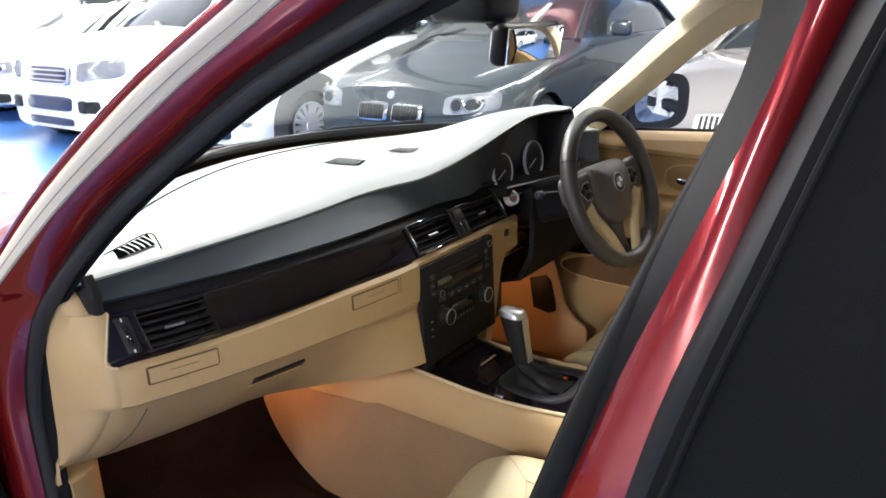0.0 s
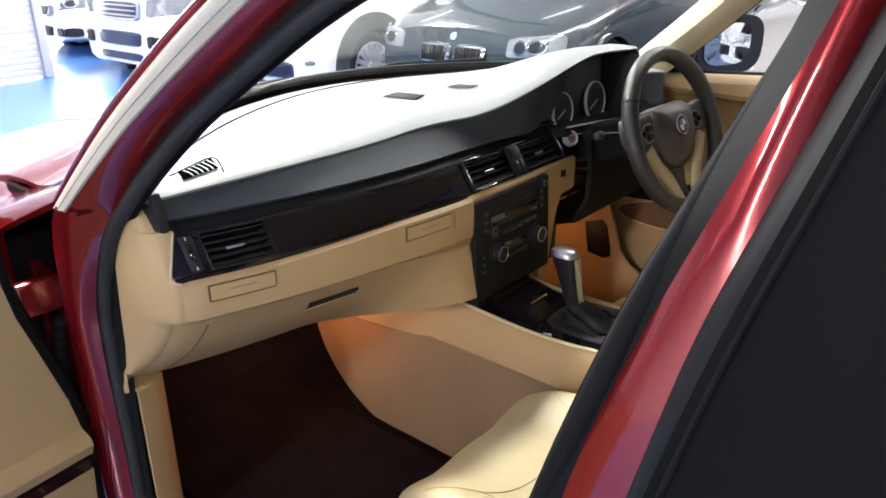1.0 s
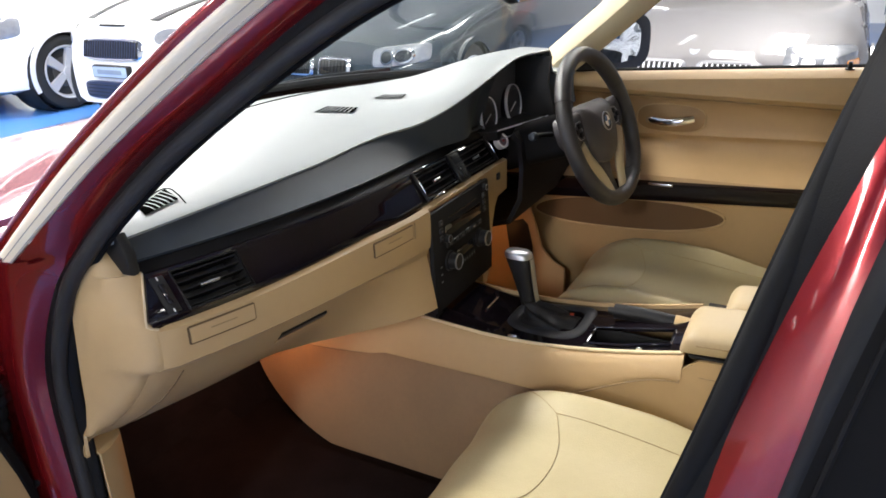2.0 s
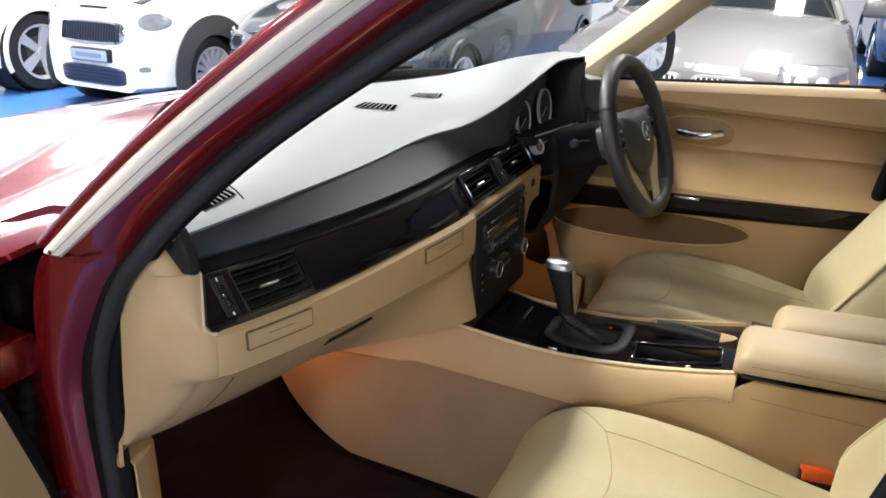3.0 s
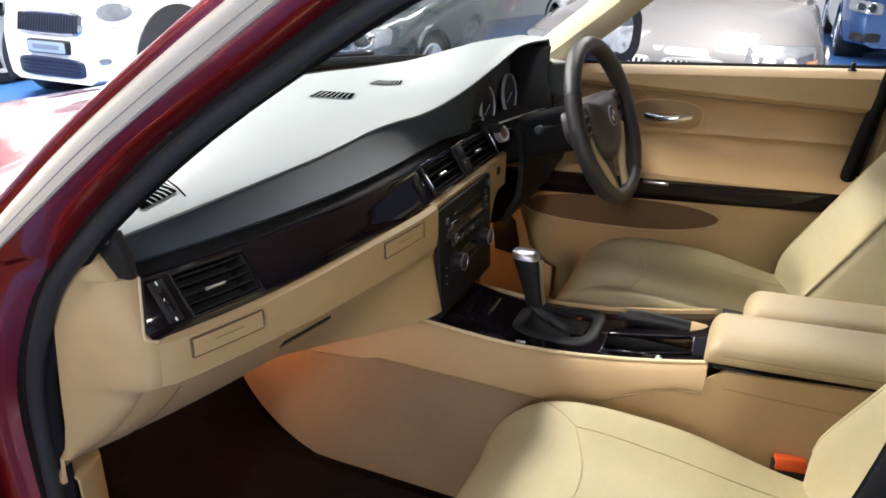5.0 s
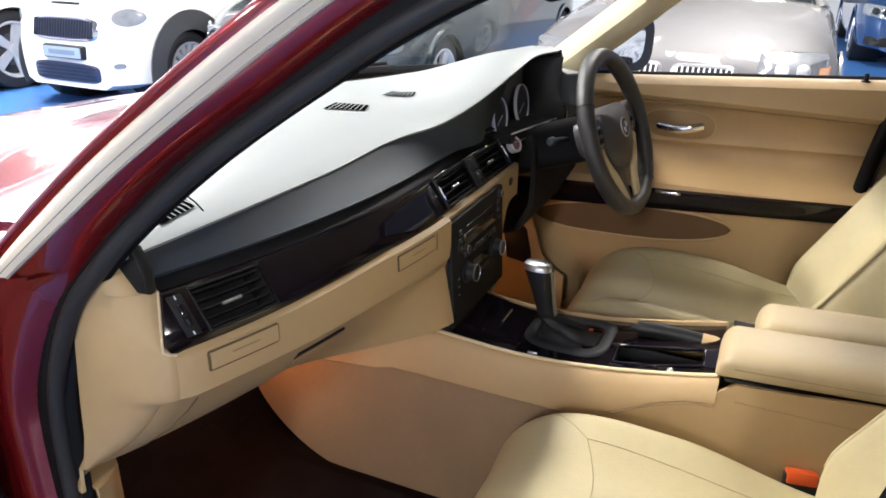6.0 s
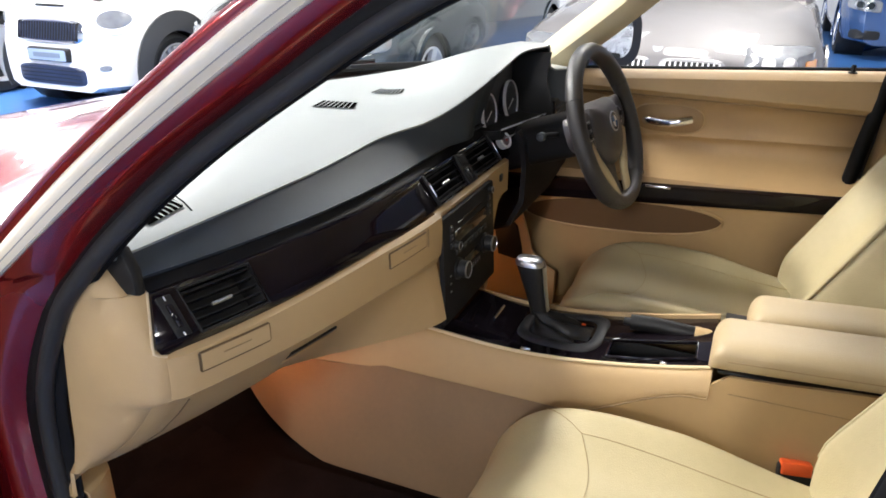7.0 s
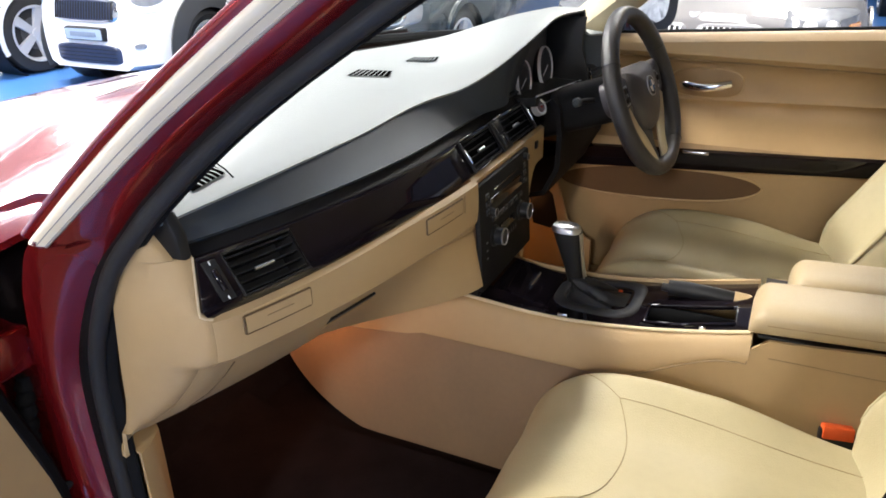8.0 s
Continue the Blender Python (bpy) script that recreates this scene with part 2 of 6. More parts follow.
def zc(x):
    return 0.936 + 0.010 * (1 - (x / 0.74) ** 2) + (0.011 * S((x + 0.35) / 0.30) + 0.095 * S((x + 0.06) / 0.39)) * (1 - 0.60 * S((x - 0.518) / 0.035) - 0.40 * S((x - 0.60) / 0.10))


def yc(x):
    return 0.131 + 0.085 * x * x - 0.115 * S((x + 0.20) / 0.5) * (1 - 0.15 * S((x - 0.53) / 0.2)) - 0.026 * S((x - 0.38) / 0.13) * (1 - S((x - 0.60) / 0.10)) - 0.055 * S((x - 0.54) / 0.08)


def y_glass(x):
    return 0.615 - 0.36 * (x / 0.74) ** 2


def xs(a, b, n):
    return [a + (b - a) * k / n for k in range(n + 1)]


dash = thing("dashboard", (0, 0.2, 0.56), "two-tone dashboard, dark above with glare coloured onto its top, beige lower half", "dashboard")


def top_row(x):
    z0, y0, y1 = zc(x), yc(x), y_glass(x)
    flat = 0.946 + 0.026 * (1 - (x / 0.74) ** 2)
    row = [Vector((x, y0 + 0.003, z0 - 0.007)), Vector((x, y0 + 0.001, z0 - 0.003)), Vector((x, y0 + 0.006, z0))]
    for k in range(1, 13):
        f = k / 12
        y = y0 + 0.006 + (y1 - y0 - 0.006) * f
        far = S((y - y0) / (0.20 + 0.22 * S((x - 0.10) / 0.25)))
        row.append(Vector((x, y, (z0 + 0.010 * S(f * 5)) * (1 - far) + far * (flat - 0.02 * S((f - 0.75) * 4)))))
    return row


part("top_pad", sheet([top_row(x) for x in xs(-0.715, 0.735, 84)], 0.003), PAD, dash, "satin vinyl dash top with bright glare put into its colour")


def face_row(x):
    y0 = yc(x) + 0.004
    deep = S((x - 0.06) / 0.17) * (1 - S((x - 0.52) / 0.05))
    y1 = yb(x) + 0.050 + S((x + 0.30) / 0.45) * (1 - deep) * min(0.0, yc(x) - 0.004 - yb(x) - 0.050)
    y1 = y1 + deep * 0.012
    return [Vector((x, y0 + (y1 - y0) * (f + deep * (math.sqrt(f) - f)) + 0.003 * math.sin(math.pi * f), zc(x) - 0.006 + (0.899 - zc(x) + 0.006) * f)) for f in (0, 0.15, 0.35, 0.6, 0.85, 0.97, 1)] + [Vector((x, yb(x) + 0.054, 0.894))]


part("dash_face", sheet([face_row(x) for x in xs(-0.706, 0.278, 44)], 0.003), SLATE, dash, "dark slate vinyl band")
part("dash_face", sheet([face_row(x) for x in xs(0.512, 0.735, 12)], 0.01), SLATE, dash)
part("shadow_channel", sheet([[Vector((x, yb(x) + 0.054, 0.901)), Vector((x, yb(x) + 0.058, 0.890)), Vector((x, yb(x) + 0.044, 0.880))] for x in xs(-0.690, 0.235, 30)], 0.004), MATTE, dash)

# glossy trim with openings for the vents
HOLES = [(-0.656, -0.556), (-0.114, 0.020), (0.072, 0.208)]


def trim_point(x, f, out=0.0):
    low = 0.822 - 0.010 * S((-x - 0.30) / 0.35)
    y, z = yb(x) + 0.042 * f, low + (0.883 - low) * f
    return Vector((x, y - out * 0.82, z + out * 0.57))


tx = sorted({*xs(-0.717, 0.290, 48), *[v for h in HOLES for v in h]})
tf = [0, 0.06, 0.14, 0.36, 0.6, 0.86, 0.94, 1]
lift = {0: -0.006, 0.06: 0.002, 1: -0.006, 0.94: 0.002}


tcols = [tx[0], *[x for x in tx if x > -0.676]]


def in_vent(i, j):
    x, f = (tcols[i] + tcols[i + 1]) / 2, (tf[j] + tf[j + 1]) / 2
    return 0.14 < f < 0.86 and any(a < x < b for a, b in HOLES)




def trim_end_x(f):
    """The rounded, slanting end of the trim beside the door."""
    return -0.717 + 0.034 * f + 0.016 * max(0.0, 1 - f / 0.14) ** 2


part("trim_panel", sheet([[trim_point(max(x, trim_end_x(f)) if k else trim_end_x(f), f, lift.get(f, 0.004)) for f in tf] for k, x in enumerate(tx) if not k or x > -0.676], 0.006, in_vent), GLOSS, dash, "glossy dark lacquered wood trim")
end = sweep([trim_point(trim_end_x(f) - 0.001, f, -0.002) for f in (0.0, 0.05, 0.1, 0.2, 0.4, 0.7, 0.98)], ring(0.0020, 8), (0, -1, 0.5))
# lit edge of the end panel, its brightness put into a paler beige
part("trim_end", end, material("lit_beige_edge", (0.60, 0.47, 0.29), 0.4), dash, "beige edge round the trim, coloured as if lit")


def vent(a, b, lever_at, slats=4):
    v = rbox((0, 0, 0), (1, 1, 1), 0)
    v.clear()
    grid(v, [[trim_point(x, f, -0.034) for f in (0.10, 0.9)] for x in (a - 0.002, b + 0.002)])
    for f in (0.13, 0.87):
        grid(v, [[trim_point(x, f, o) for o in (0.001, -0.034)] for x in (a, b)])
    for x in (a, b):
        grid(v, [[trim_point(x, f, o) for o in (0.001, -0.034)] for f in (0.13, 0.87)])
    box = part("air_vent", v, BLACK, dash, "black louvred air vent")
    for k in range(slats):
        f = 0.14 + 0.72 * (k + 0.5) / slats
        mid = [trim_point(x, f, -0.008) for x in xs(a, b, 3)]
        part("slat", sweep(mid, [(-0.010, -0.0022), (0.010, -0.0008), (0.010, 0.0012), (-0.010, 0.0010)], (0, 0.57, 0.82)), BLACK, box)
    mid = [trim_point(x, 0.48, 0.003) for x in (lever_at - 0.014, lever_at, lever_at + 0.014)]
    part("lever", sweep(mid, ring(0.0026, 8), (0, 0.57, 0.82)), SATIN, box, "chrome vent lever")
    rim = [trim_point(a, 0.14, 0.0045), trim_point(b, 0.14, 0.0045), trim_point(b, 0.86, 0.0045), trim_point(a, 0.86, 0.0045), trim_point(a, 0.14, 0.0045)]
    part("vent_frame", tube(rim, 0.0020, 6), BLACK, box)
    return box


vent(*HOLES[0], -0.612, 5)
vent(*HOLES[1], -0.047)
vent(*HOLES[2], 0.140)


def on_trim(name, x0, x1, f0, f1, thick, mat, parent, label="", r=0.002):
    """A small rounded plate that lies on the sloping trim."""
    a, b = trim_point((x0 + x1) / 2, (f0 + f1) / 2, 0.004), trim_point((x0 + x1) / 2 + 0.01, (f0 + f1) / 2, 0.004)
    ex = (b - a).normalized()
    ey = (trim_point((x0 + x1) / 2, 1, 0) - trim_point((x0 + x1) / 2, 0, 0)).normalized()
    ez = ex.cross(ey)
    m = Matrix.Translation(a) @ Matrix((ex, ey, ez)).transposed().to_4x4()
    w, h = (x1 - x0) / 2, (f1 - f0) * 0.074 / 2
    return part(name, rbox((-w, -h, 0), (w, h, thick), r, m), mat, parent, label)


dial = on_trim("vent_dial", -0.686, -0.666, 0.14, 0.88, 0.003, BLACK, dash, "ribbed vent thumbwheel panel")
on_trim("thumbwheel", -0.680, -0.672, 0.30, 0.72, 0.0065, GLOSS, dial)
on_trim("mark", -0.6768, -0.6752, 0.76, 0.84, 0.0040, MARK, dial)
on_trim("mark", -0.6772, -0.6748, 0.18, 0.25, 0.0040, MARK, dial)
block = on_trim("switch_block", 0.023, 0.069, 0.06, 0.94, 0.006, BLACK, dash, "black switch block between the vents")
on_trim("hazard_switch", 0.031, 0.061, 0.56, 0.86, 0.009, BLACK, block)
on_trim("lock_switch", 0.033, 0.045, 0.14, 0.48, 0.009, BLACK, block)
on_trim("lock_switch", 0.048, 0.060, 0.14, 0.48, 0.009, BLACK, block)
on_trim("mark", 0.037, 0.043, 0.38, 0.44, 0.0096, MARK, block)
for x0, x1, fa, fb in ((-0.122, -0.117, 0.08, 0.92), (0.211, 0.217, 0.08, 0.92)):
    side = on_trim("vent_thumbwheel", x0, x1, fa, fb, 0.007, BLACK, dash)
    on_trim("chrome_insert", x0 + 0.001, x1 - 0.001, 0.3, 0.7, 0.0085, CHROME, side)
for x0, x1, f in ((-0.118, -0.06, 0.935), (-0.10, -0.05, 0.075), (0.05, 0.10, 0.935)):
    on_trim("chrome_line", x0, x1, f - 0.018, f + 0.018, 0.0072, CHROME, dash)

BUTTON_AXIS = (-0.28, -0.86, 0.43)
centre = trim_point(0.247, 0.52, 0.020)
button = part("start_button", lathe(centre, BUTTON_AXIS, [(0.0, 0.011), (0.0105, 0.011), (0.0125, 0.008), (0.0125, -0.01), (0.0, -0.01)]), material("grey_button_face", (0.20, 0.15, 0.16), 0.35), dash, "round start button with a silver ring")
part("ring", lathe(centre, BUTTON_AXIS, [(0.0125, -0.004), (0.0125, 0.010), (0.0150, 0.012), (0.0180, 0.010), (0.0180, -0.004), (0.0125, -0.004)]), material('bright_button_ring', (0.8, 0.8, 0.81), 0.3, 0.3), button)
part("button_mark", lathe(centre + Vector(BUTTON_AXIS) * 0.0112, BUTTON_AXIS, [(0.0, 0.001), (0.0035, 0.001), (0.0035, -0.001), (0.0, -0.001)]), material("red_print", (0.35, 0.05, 0.05), 0.5), button)


# beige strip under the trim, glove box below it
def side_mix(x):
    return S((x + 0.40) / 0.27)


def corner(x):
    return 0.006 * max(0.0, (-x - 0.690) / 0.015) ** 2


def lower_profile(x):
    w = side_mix(x)
    y, low = yb(x) - 0.008 * w + corner(x), -0.010 * S((-x - 0.30) / 0.35)
    return [(y + 0.004, 0.824 + low), (y - 0.006, 0.818 + low), (y - 0.007, 0.796 + 0.4 * low), (y - 0.007, 0.768), (y - 0.005, 0.750 - 0.004 * w), (y + 0.004 - 0.004 * w, 0.743 - 0.006 * w), (y + 0.026 - 0.024 * w, 0.738 - 0.010 * w)]


def glove_profile(x):
    w, y = side_mix(x), yb(x) + corner(x)
    a, b = Vector((y + 0.026 - 0.030 * w, 0.736 - 0.008 * w)), Vector((y + 0.200 - 0.226 * w, 0.572 + 0.043 * w))
    bulge = 0.016
    return [(p.x - bulge * math.sin(math.pi * f) * (1 - w), p.y - bulge * 0.4 * math.sin(math.pi * f) * (1 - w)) for f in (0, 0.1, 0.25, 0.45, 0.7, 0.9, 1) for p in (a.lerp(b, f),)]


def rows_of(profile, a, b, n):
    return [[Vector((x, y, z)) for y, z in profile(x)] for x in xs(a, b, n)]


part("lower_dash_strip", sheet(rows_of(lower_profile, -0.705, -0.138, 40), 0.01), BEIGE, dash, "beige lower dash strip", angle=24)
over = lambda x: [(yb(x) + 0.004, 0.824), (yb(x) - 0.006, 0.818), (yb(x) - 0.006, 0.812), (yb(x) + 0.004, 0.808)]
part("lower_dash_strip", sheet(rows_of(over, -0.138, 0.135, 8), 0.008), BEIGE, dash)


def right_of_radio(x):
    g = S((x - 0.150) / 0.08)
    return [(yb(x) + 0.004, 0.824), (yb(x) - 0.006, 0.820), (yb(x) - 0.006, 0.79 - 0.02 * g), (yb(x) - 0.006, 0.72 + 0.03 * g), (yb(x) - 0.002 + 0.01 * g, 0.545 + 0.19 * g)]


knee = part("centre_side_panel", sheet(rows_of(right_of_radio, 0.134, 0.262, 12), 0.008), BEIGE, dash, "beige panel beside the radio")
part("socket", rbox((0.200, yb(0.16) - 0.010, 0.786), (0.216, yb(0.16) - 0.004, 0.802), 0.002), BLACK, knee)
stack = part("stack_flank", slab([(0.022, 0.80), (0.020, 0.60), (0.030, 0.47), (0.62, 0.40), (0.62, 0.80)], 0.122, 0.132, 0.003), BEIGE, dash, "beige flank of the centre stack")
part("flank_pocket", slab([(0.10, 0.56), (0.20, 0.555), (0.21, 0.63), (0.11, 0.645)], 0.130, 0.135, 0.001), BLACK, stack, "dark recess in the flank")
glove = part("glove_box_door", sheet(rows_of(glove_profile, -0.705, -0.138, 40), 0.010), BEIGE, dash, "beige glove box lid")
latch = [Vector((x, glove_profile(x)[2][0] + 0.002, glove_profile(x)[2][1] + 0.002)) for x in xs(-0.475, -0.375, 6)]
part("glove_latch", sweep(latch, [(-0.011, -0.004), (0.011, -0.004), (0.009, 0.005), (-0.009, 0.005)], (0, -0.7, -0.7)), BLACK, glove, "black recessed latch")
pull = [p + Vector((0, 0.012, -0.013)) for p in latch]
part("latch_pull", sweep(pull, [(-0.004, -0.003), (0.004, -0.003), (0.004, 0.005), (-0.004, 0.005)], (0, -0.7, -0.7)), BEIGE, glove)


def strip_point(x, z, out=0.0):
    prof = lower_profile(x)
    for (ya, za), (yc2, zc2) in zip(prof, prof[1:]):
        if zc2 <= z <= za:
            return Vector((x, ya + (yc2 - ya) * (za - z) / (za - zc2) - out, z))
    return Vector((x, prof[-1][0] - out, z))


def cup_holder(x0, x1, z0, z1):
    """A flush lid with a dark joint round it and a small moulded mark."""
    n = 10
    lid = part("cup_holder_lid", sheet([[strip_point(x, z, 0.0030) for z in (z0, (z0 + z1) / 2, z1)] for x in xs(x0, x1, n)], 0.004), BEIGE, dash, "flush cup holder lid")
    e = 0.0012
    line = [strip_point(x, z0 - e, 0.0012) for x in xs(x0, x1, n)] + [strip_point(x1 + e, z, 0.0012) for z in xs(z0, z1, 3)] + [strip_point(x, z1 + e, 0.0012) for x in xs(x1, x0, n)] + [strip_point(x0 - e, z, 0.0012) for z in xs(z1, z0, 3)]
    part("lid_joint", tube(line + line[:1], 0.0015, 6), DARKSEAM, lid)
    mid = (x0 + x1) / 2
    part("lid_mark", tube([strip_point(mid + d, (z0 + z1) / 2 + 0.002, 0.0036) for d in xs(-0.020, 0.020, 6)], 0.0007, 6), SEAM, lid)


cup_holder(-0.670, -0.572, 0.779, 0.802)
cup_holder(-0.316, -0.206, 0.788, 0.811)
part("moulded_line", tube([strip_point(-0.196, z, 0.0008) for z in xs(0.782, 0.814, 4)], 0.0013, 6), SEAM, dash)
gap = [Vector((-0.655 - 0.012 * f, glove_profile(-0.655 - 0.012 * f)[k][0] - 0.0003, glove_profile(-0.655 - 0.012 * f)[k][1])) for k, f in zip(range(7), (0, 0.1, 0.25, 0.45, 0.7, 0.9, 1))]
part("glove_joint", tube(gap[1:7], 0.0012, 6), DARKSEAM, dash)

# rounded end panel beside the door seal


def at_height(profile, z):
    for (ya, za), (y2, z2) in zip(profile, profile[1:]):
        if z2 <= z <= za:
            return ya + (y2 - ya) * (za - z) / max(1e-6, za - z2)
    return profile[-1][0]


def end_row(z):
    """From the front edge of the dashboard round its end to the door seal, at one height."""
    if z > 0.884:
        x0, y0 = -0.7092, 0.166 + 0.9 * (z - 0.884)
    elif z > 0.812:
        f = (z - 0.812) / 0.071
        p = trim_point(trim_end_x(f) - 0.001, f, -0.002)
        x0, y0 = p.x, p.y
    else:
        x0, y0 = -0.7045, at_height(lower_profile(-0.705) if z > 0.737 else glove_profile(-0.705), z)
    y1 = 0.252 + 0.022 * S((0.90 - z) / 0.25) + 0.018 * S((0.68 - z) / 0.09)
    return [Vector((x0 + (-0.736 - x0) * math.sin(t * math.pi / 2), y0 + (y1 - y0) * (1 - math.cos(t * math.pi / 2)), z)) for t in xs(0, 1, 10)]


part("end_panel", sheet([end_row(z) for z in [0.928, 0.915, 0.90, 0.887, 0.883, 0.86, 0.84, 0.825, 0.813, 0.808, 0.796, 0.78, 0.765, 0.75, 0.742, 0.735, 0.72, 0.70, 0.67, 0.64, 0.61, 0.585, 0.573]], 0.006), BEIGE, dash, "rounded beige dash end panel", angle=50)
part("end_cap", slab([(0.156, 0.886), (0.205, 0.884), (0.222, 0.925), (0.205, 0.944), (0.172, 0.943), (0.158, 0.916)], -0.709, -0.690, 0.006), BLACK, dash, "black dash end cap")


# slotted outlets in the top pad
def pad_z(x, y):
    row = top_row(x)
    for a, b in zip(row[2:], row[3:]):
        if a.y <= y <= b.y:
            return a.z + (b.z - a.z) * (y - a.y) / (b.y - a.y)
    return row[-1].z


def top_grille(corners, n, skew=0.0, rim=()):
    """A black sheet for the shade in the slots, and flush bars in the pad's glare tone that run from the edge a-b to
    the edge d-c.
    """
    a, b, c, d = [Vector((*p, 0)) for p in corners]
    up = lambda p, h: Vector((p.x, p.y, pad_z(p.x, p.y) + h))
    base = part("defrost_outlet", sheet([[up(a.lerp(b, f).lerp(d.lerp(c, f), g), 0.0020) for g in xs(0, 1, 6)] for f in xs(0, 1, 12)], 0), SLOT, dash, "black slotted outlet")
    for k in range(1, n):
        f = k / n
        reach = min(1.0, (1 - f) / -skew) if skew else 1.0
        line = [up(a.lerp(b, f - skew * g).lerp(d.lerp(c, f - skew * g), g), 0.0023) for g in xs(0.0, reach, 4)]
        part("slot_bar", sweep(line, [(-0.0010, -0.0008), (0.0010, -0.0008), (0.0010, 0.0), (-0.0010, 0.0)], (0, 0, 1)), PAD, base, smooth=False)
    # dark line drawn for the shade beside the outlet's raised rim
    if rim:
        part("rim_shade_line", tube([up(Vector((*p, 0)), 0.0004) for p in resample(curve_pts([Vector((*p, 0)) for p in rim]), 24)], 0.0012, 6), SLOT, base)
    return base


SLOT = material("slot_shadow", (0.002, 0.002, 0.002), 0.9, spec=0.0)
top_grille([(-0.632, 0.217), (-0.557, 0.240), (-0.574, 0.195), (-0.640, 0.191)], 7, -0.16, [(-0.649, 0.216), (-0.604, 0.232), (-0.560, 0.246), (-0.550, 0.236), (-0.560, 0.212), (-0.572, 0.184)])
top_grille([(-0.068, 0.322), (-0.044, 0.243), (0.004, 0.260), (-0.006, 0.332)], 8)
top_grille([(0.113, 0.290), (0.118, 0.220), (0.164, 0.234), (0.168, 0.293)], 8)
part("defrost_slot", tube([Vector((x, y_glass(x) - 0.115 + 0.02 * (x / 0.6) ** 2, pad_z(x, y_glass(x) - 0.115 + 0.02 * (x / 0.6) ** 2) + 0.001)) for x in xs(-0.60, 0.60, 40)], 0.0022, 6), BLACK, dash)

# instrument cluster under its hood
cluster = part("gauge_housing", sheet([[Vector((x, 0.104, 0.845 + (pad_z(x, 0.114) - 0.016 - 0.845) * f)) for f in (0, 0.5, 1)] for x in xs(0.200, 0.512, 16)], 0.010), material("cluster_grey", (0.06, 0.06, 0.064), 0.4), dash, "dark grey gauge housing under the hood")
hood = bmesh.new()
grid(hood, [[Vector((x, yc(x) + 0.004, zc(x) - 0.011)), *[Vector((x, y, pad_z(x, y) - 0.014)) for y in (0.05, 0.075, 0.10, 0.13)]] for x in xs(0.180, 0.515, 30)])
part("hood_lining", hood, BLACK, cluster)
part("cluster_base", sheet([[Vector((x, 0.034 - 0.08 * (x - 0.225), 0.893 - 0.06 * (x - 0.225))), Vector((x, 0.06, 0.889 - 0.04 * (x - 0.225))), Vector((x, 0.13, 0.886))] for x in xs(0.225, 0.508, 6)], 0.02), BLACK, cluster)
part("cluster_cheek", slab([(0.006, 1.028), (0.012, 0.99), (0.014, 0.957), (0.004, 0.925), (-0.004, 0.90), (-0.004, 0.86), (0.13, 0.86), (0.13, 1.02)], 0.506, 0.514, 0.002), BLACK, cluster)
for gx, gr, gz in ((0.300, 0.042, 0.912), (0.456, 0.046, 0.914)):
    c = Vector((gx, 0.092, gz))
    gauge = part("gauge", lathe(c, (0, -1, 0.12), [(0, 0.004), (gr, 0.004), (gr, -0.02), (0, -0.02)], 40), material("gauge_face", (0.02, 0.02, 0.024), 0.35), cluster, "round dark gauge with white marks")
    part("gauge_ring", lathe(c, (0, -1, 0.12), [(gr, 0.0), (gr, 0.006), (gr + 0.0012, 0.008), (gr + 0.0024, 0.006), (gr + 0.0024, 0.0), (gr, 0.0)], 40), material('silver_gauge_ring', (0.85, 0.85, 0.86), 0.35, 0.1), gauge)
    turn = Vector((0, -1, 0.12)).to_track_quat("Z", "Y").to_matrix().to_4x4()
    for k in range(19):
        a = radians(-35 + 250 * k / 18)
        m = Matrix.Translation(c) @ turn @ pose(0, 0, 0.0045, 0, 0, math.degrees(a)) @ Matrix.Translation((gr * 0.86, 0, 0))
        part("tick", rbox((-0.004 if k % 2 else -0.007, -0.0007, 0), (0.004, 0.0007, 0.001), 0, m), DIMMARK, gauge, smooth=False)
    m = Matrix.Translation(c) @ turn @ pose(0, 0, 0.008, 0, 0, 205)
    part("needle", rbox((-0.006, -0.0012, 0), (gr * 0.8, 0.0016, 0.001), 0, m), MARK, gauge, smooth=False)
part("chrome_edge", tube([Vector((x, 0.033 - 0.08 * (x - 0.225), 0.895 - 0.06 * (x - 0.225))) for x in xs(0.228, 0.500, 8)], 0.0022, 8), material('bright_button_ring', (0.8, 0.8, 0.81), 0.3, 0.3), cluster)
part("chrome_edge", tube([Vector((x, 0.026 - 0.06 * (x - 0.225), 0.876 - 0.05 * (x - 0.225))) for x in xs(0.235, 0.400, 6)], 0.0014, 8), SATIN, cluster)
side_vent = part("side_vent", rbox((0.528, -0.004, 0.846), (0.672, 0.050, 0.908), 0.006), BLACK, dash, "black side air vent with a chrome edge")
part("vent_edge", tube([Vector((0.528, -0.006, 0.868)), Vector((0.5265, -0.007, 0.885)), Vector((0.530, -0.003, 0.905))], 0.0030, 8), CHROME, side_vent)
for k in range(3):
    part("slat", rbox((0.536, -0.007, 0.858 + 0.014 * k), (0.664, -0.003, 0.863 + 0.014 * k), 0.001), SLATE, side_vent)

# radio and climate panel
RADIO = Matrix.Translation((0, 0.027, 0.81)) @ pose(0, 0, 0, -3, 0, 0)


def on_radio(name, x0, x1, z0, z1, thick, mat, parent, label="", r=0.0015):
    return part(name, rbox((x0, -thick, z0), (x1, 0.0, z1), r, RADIO), mat, parent, label)


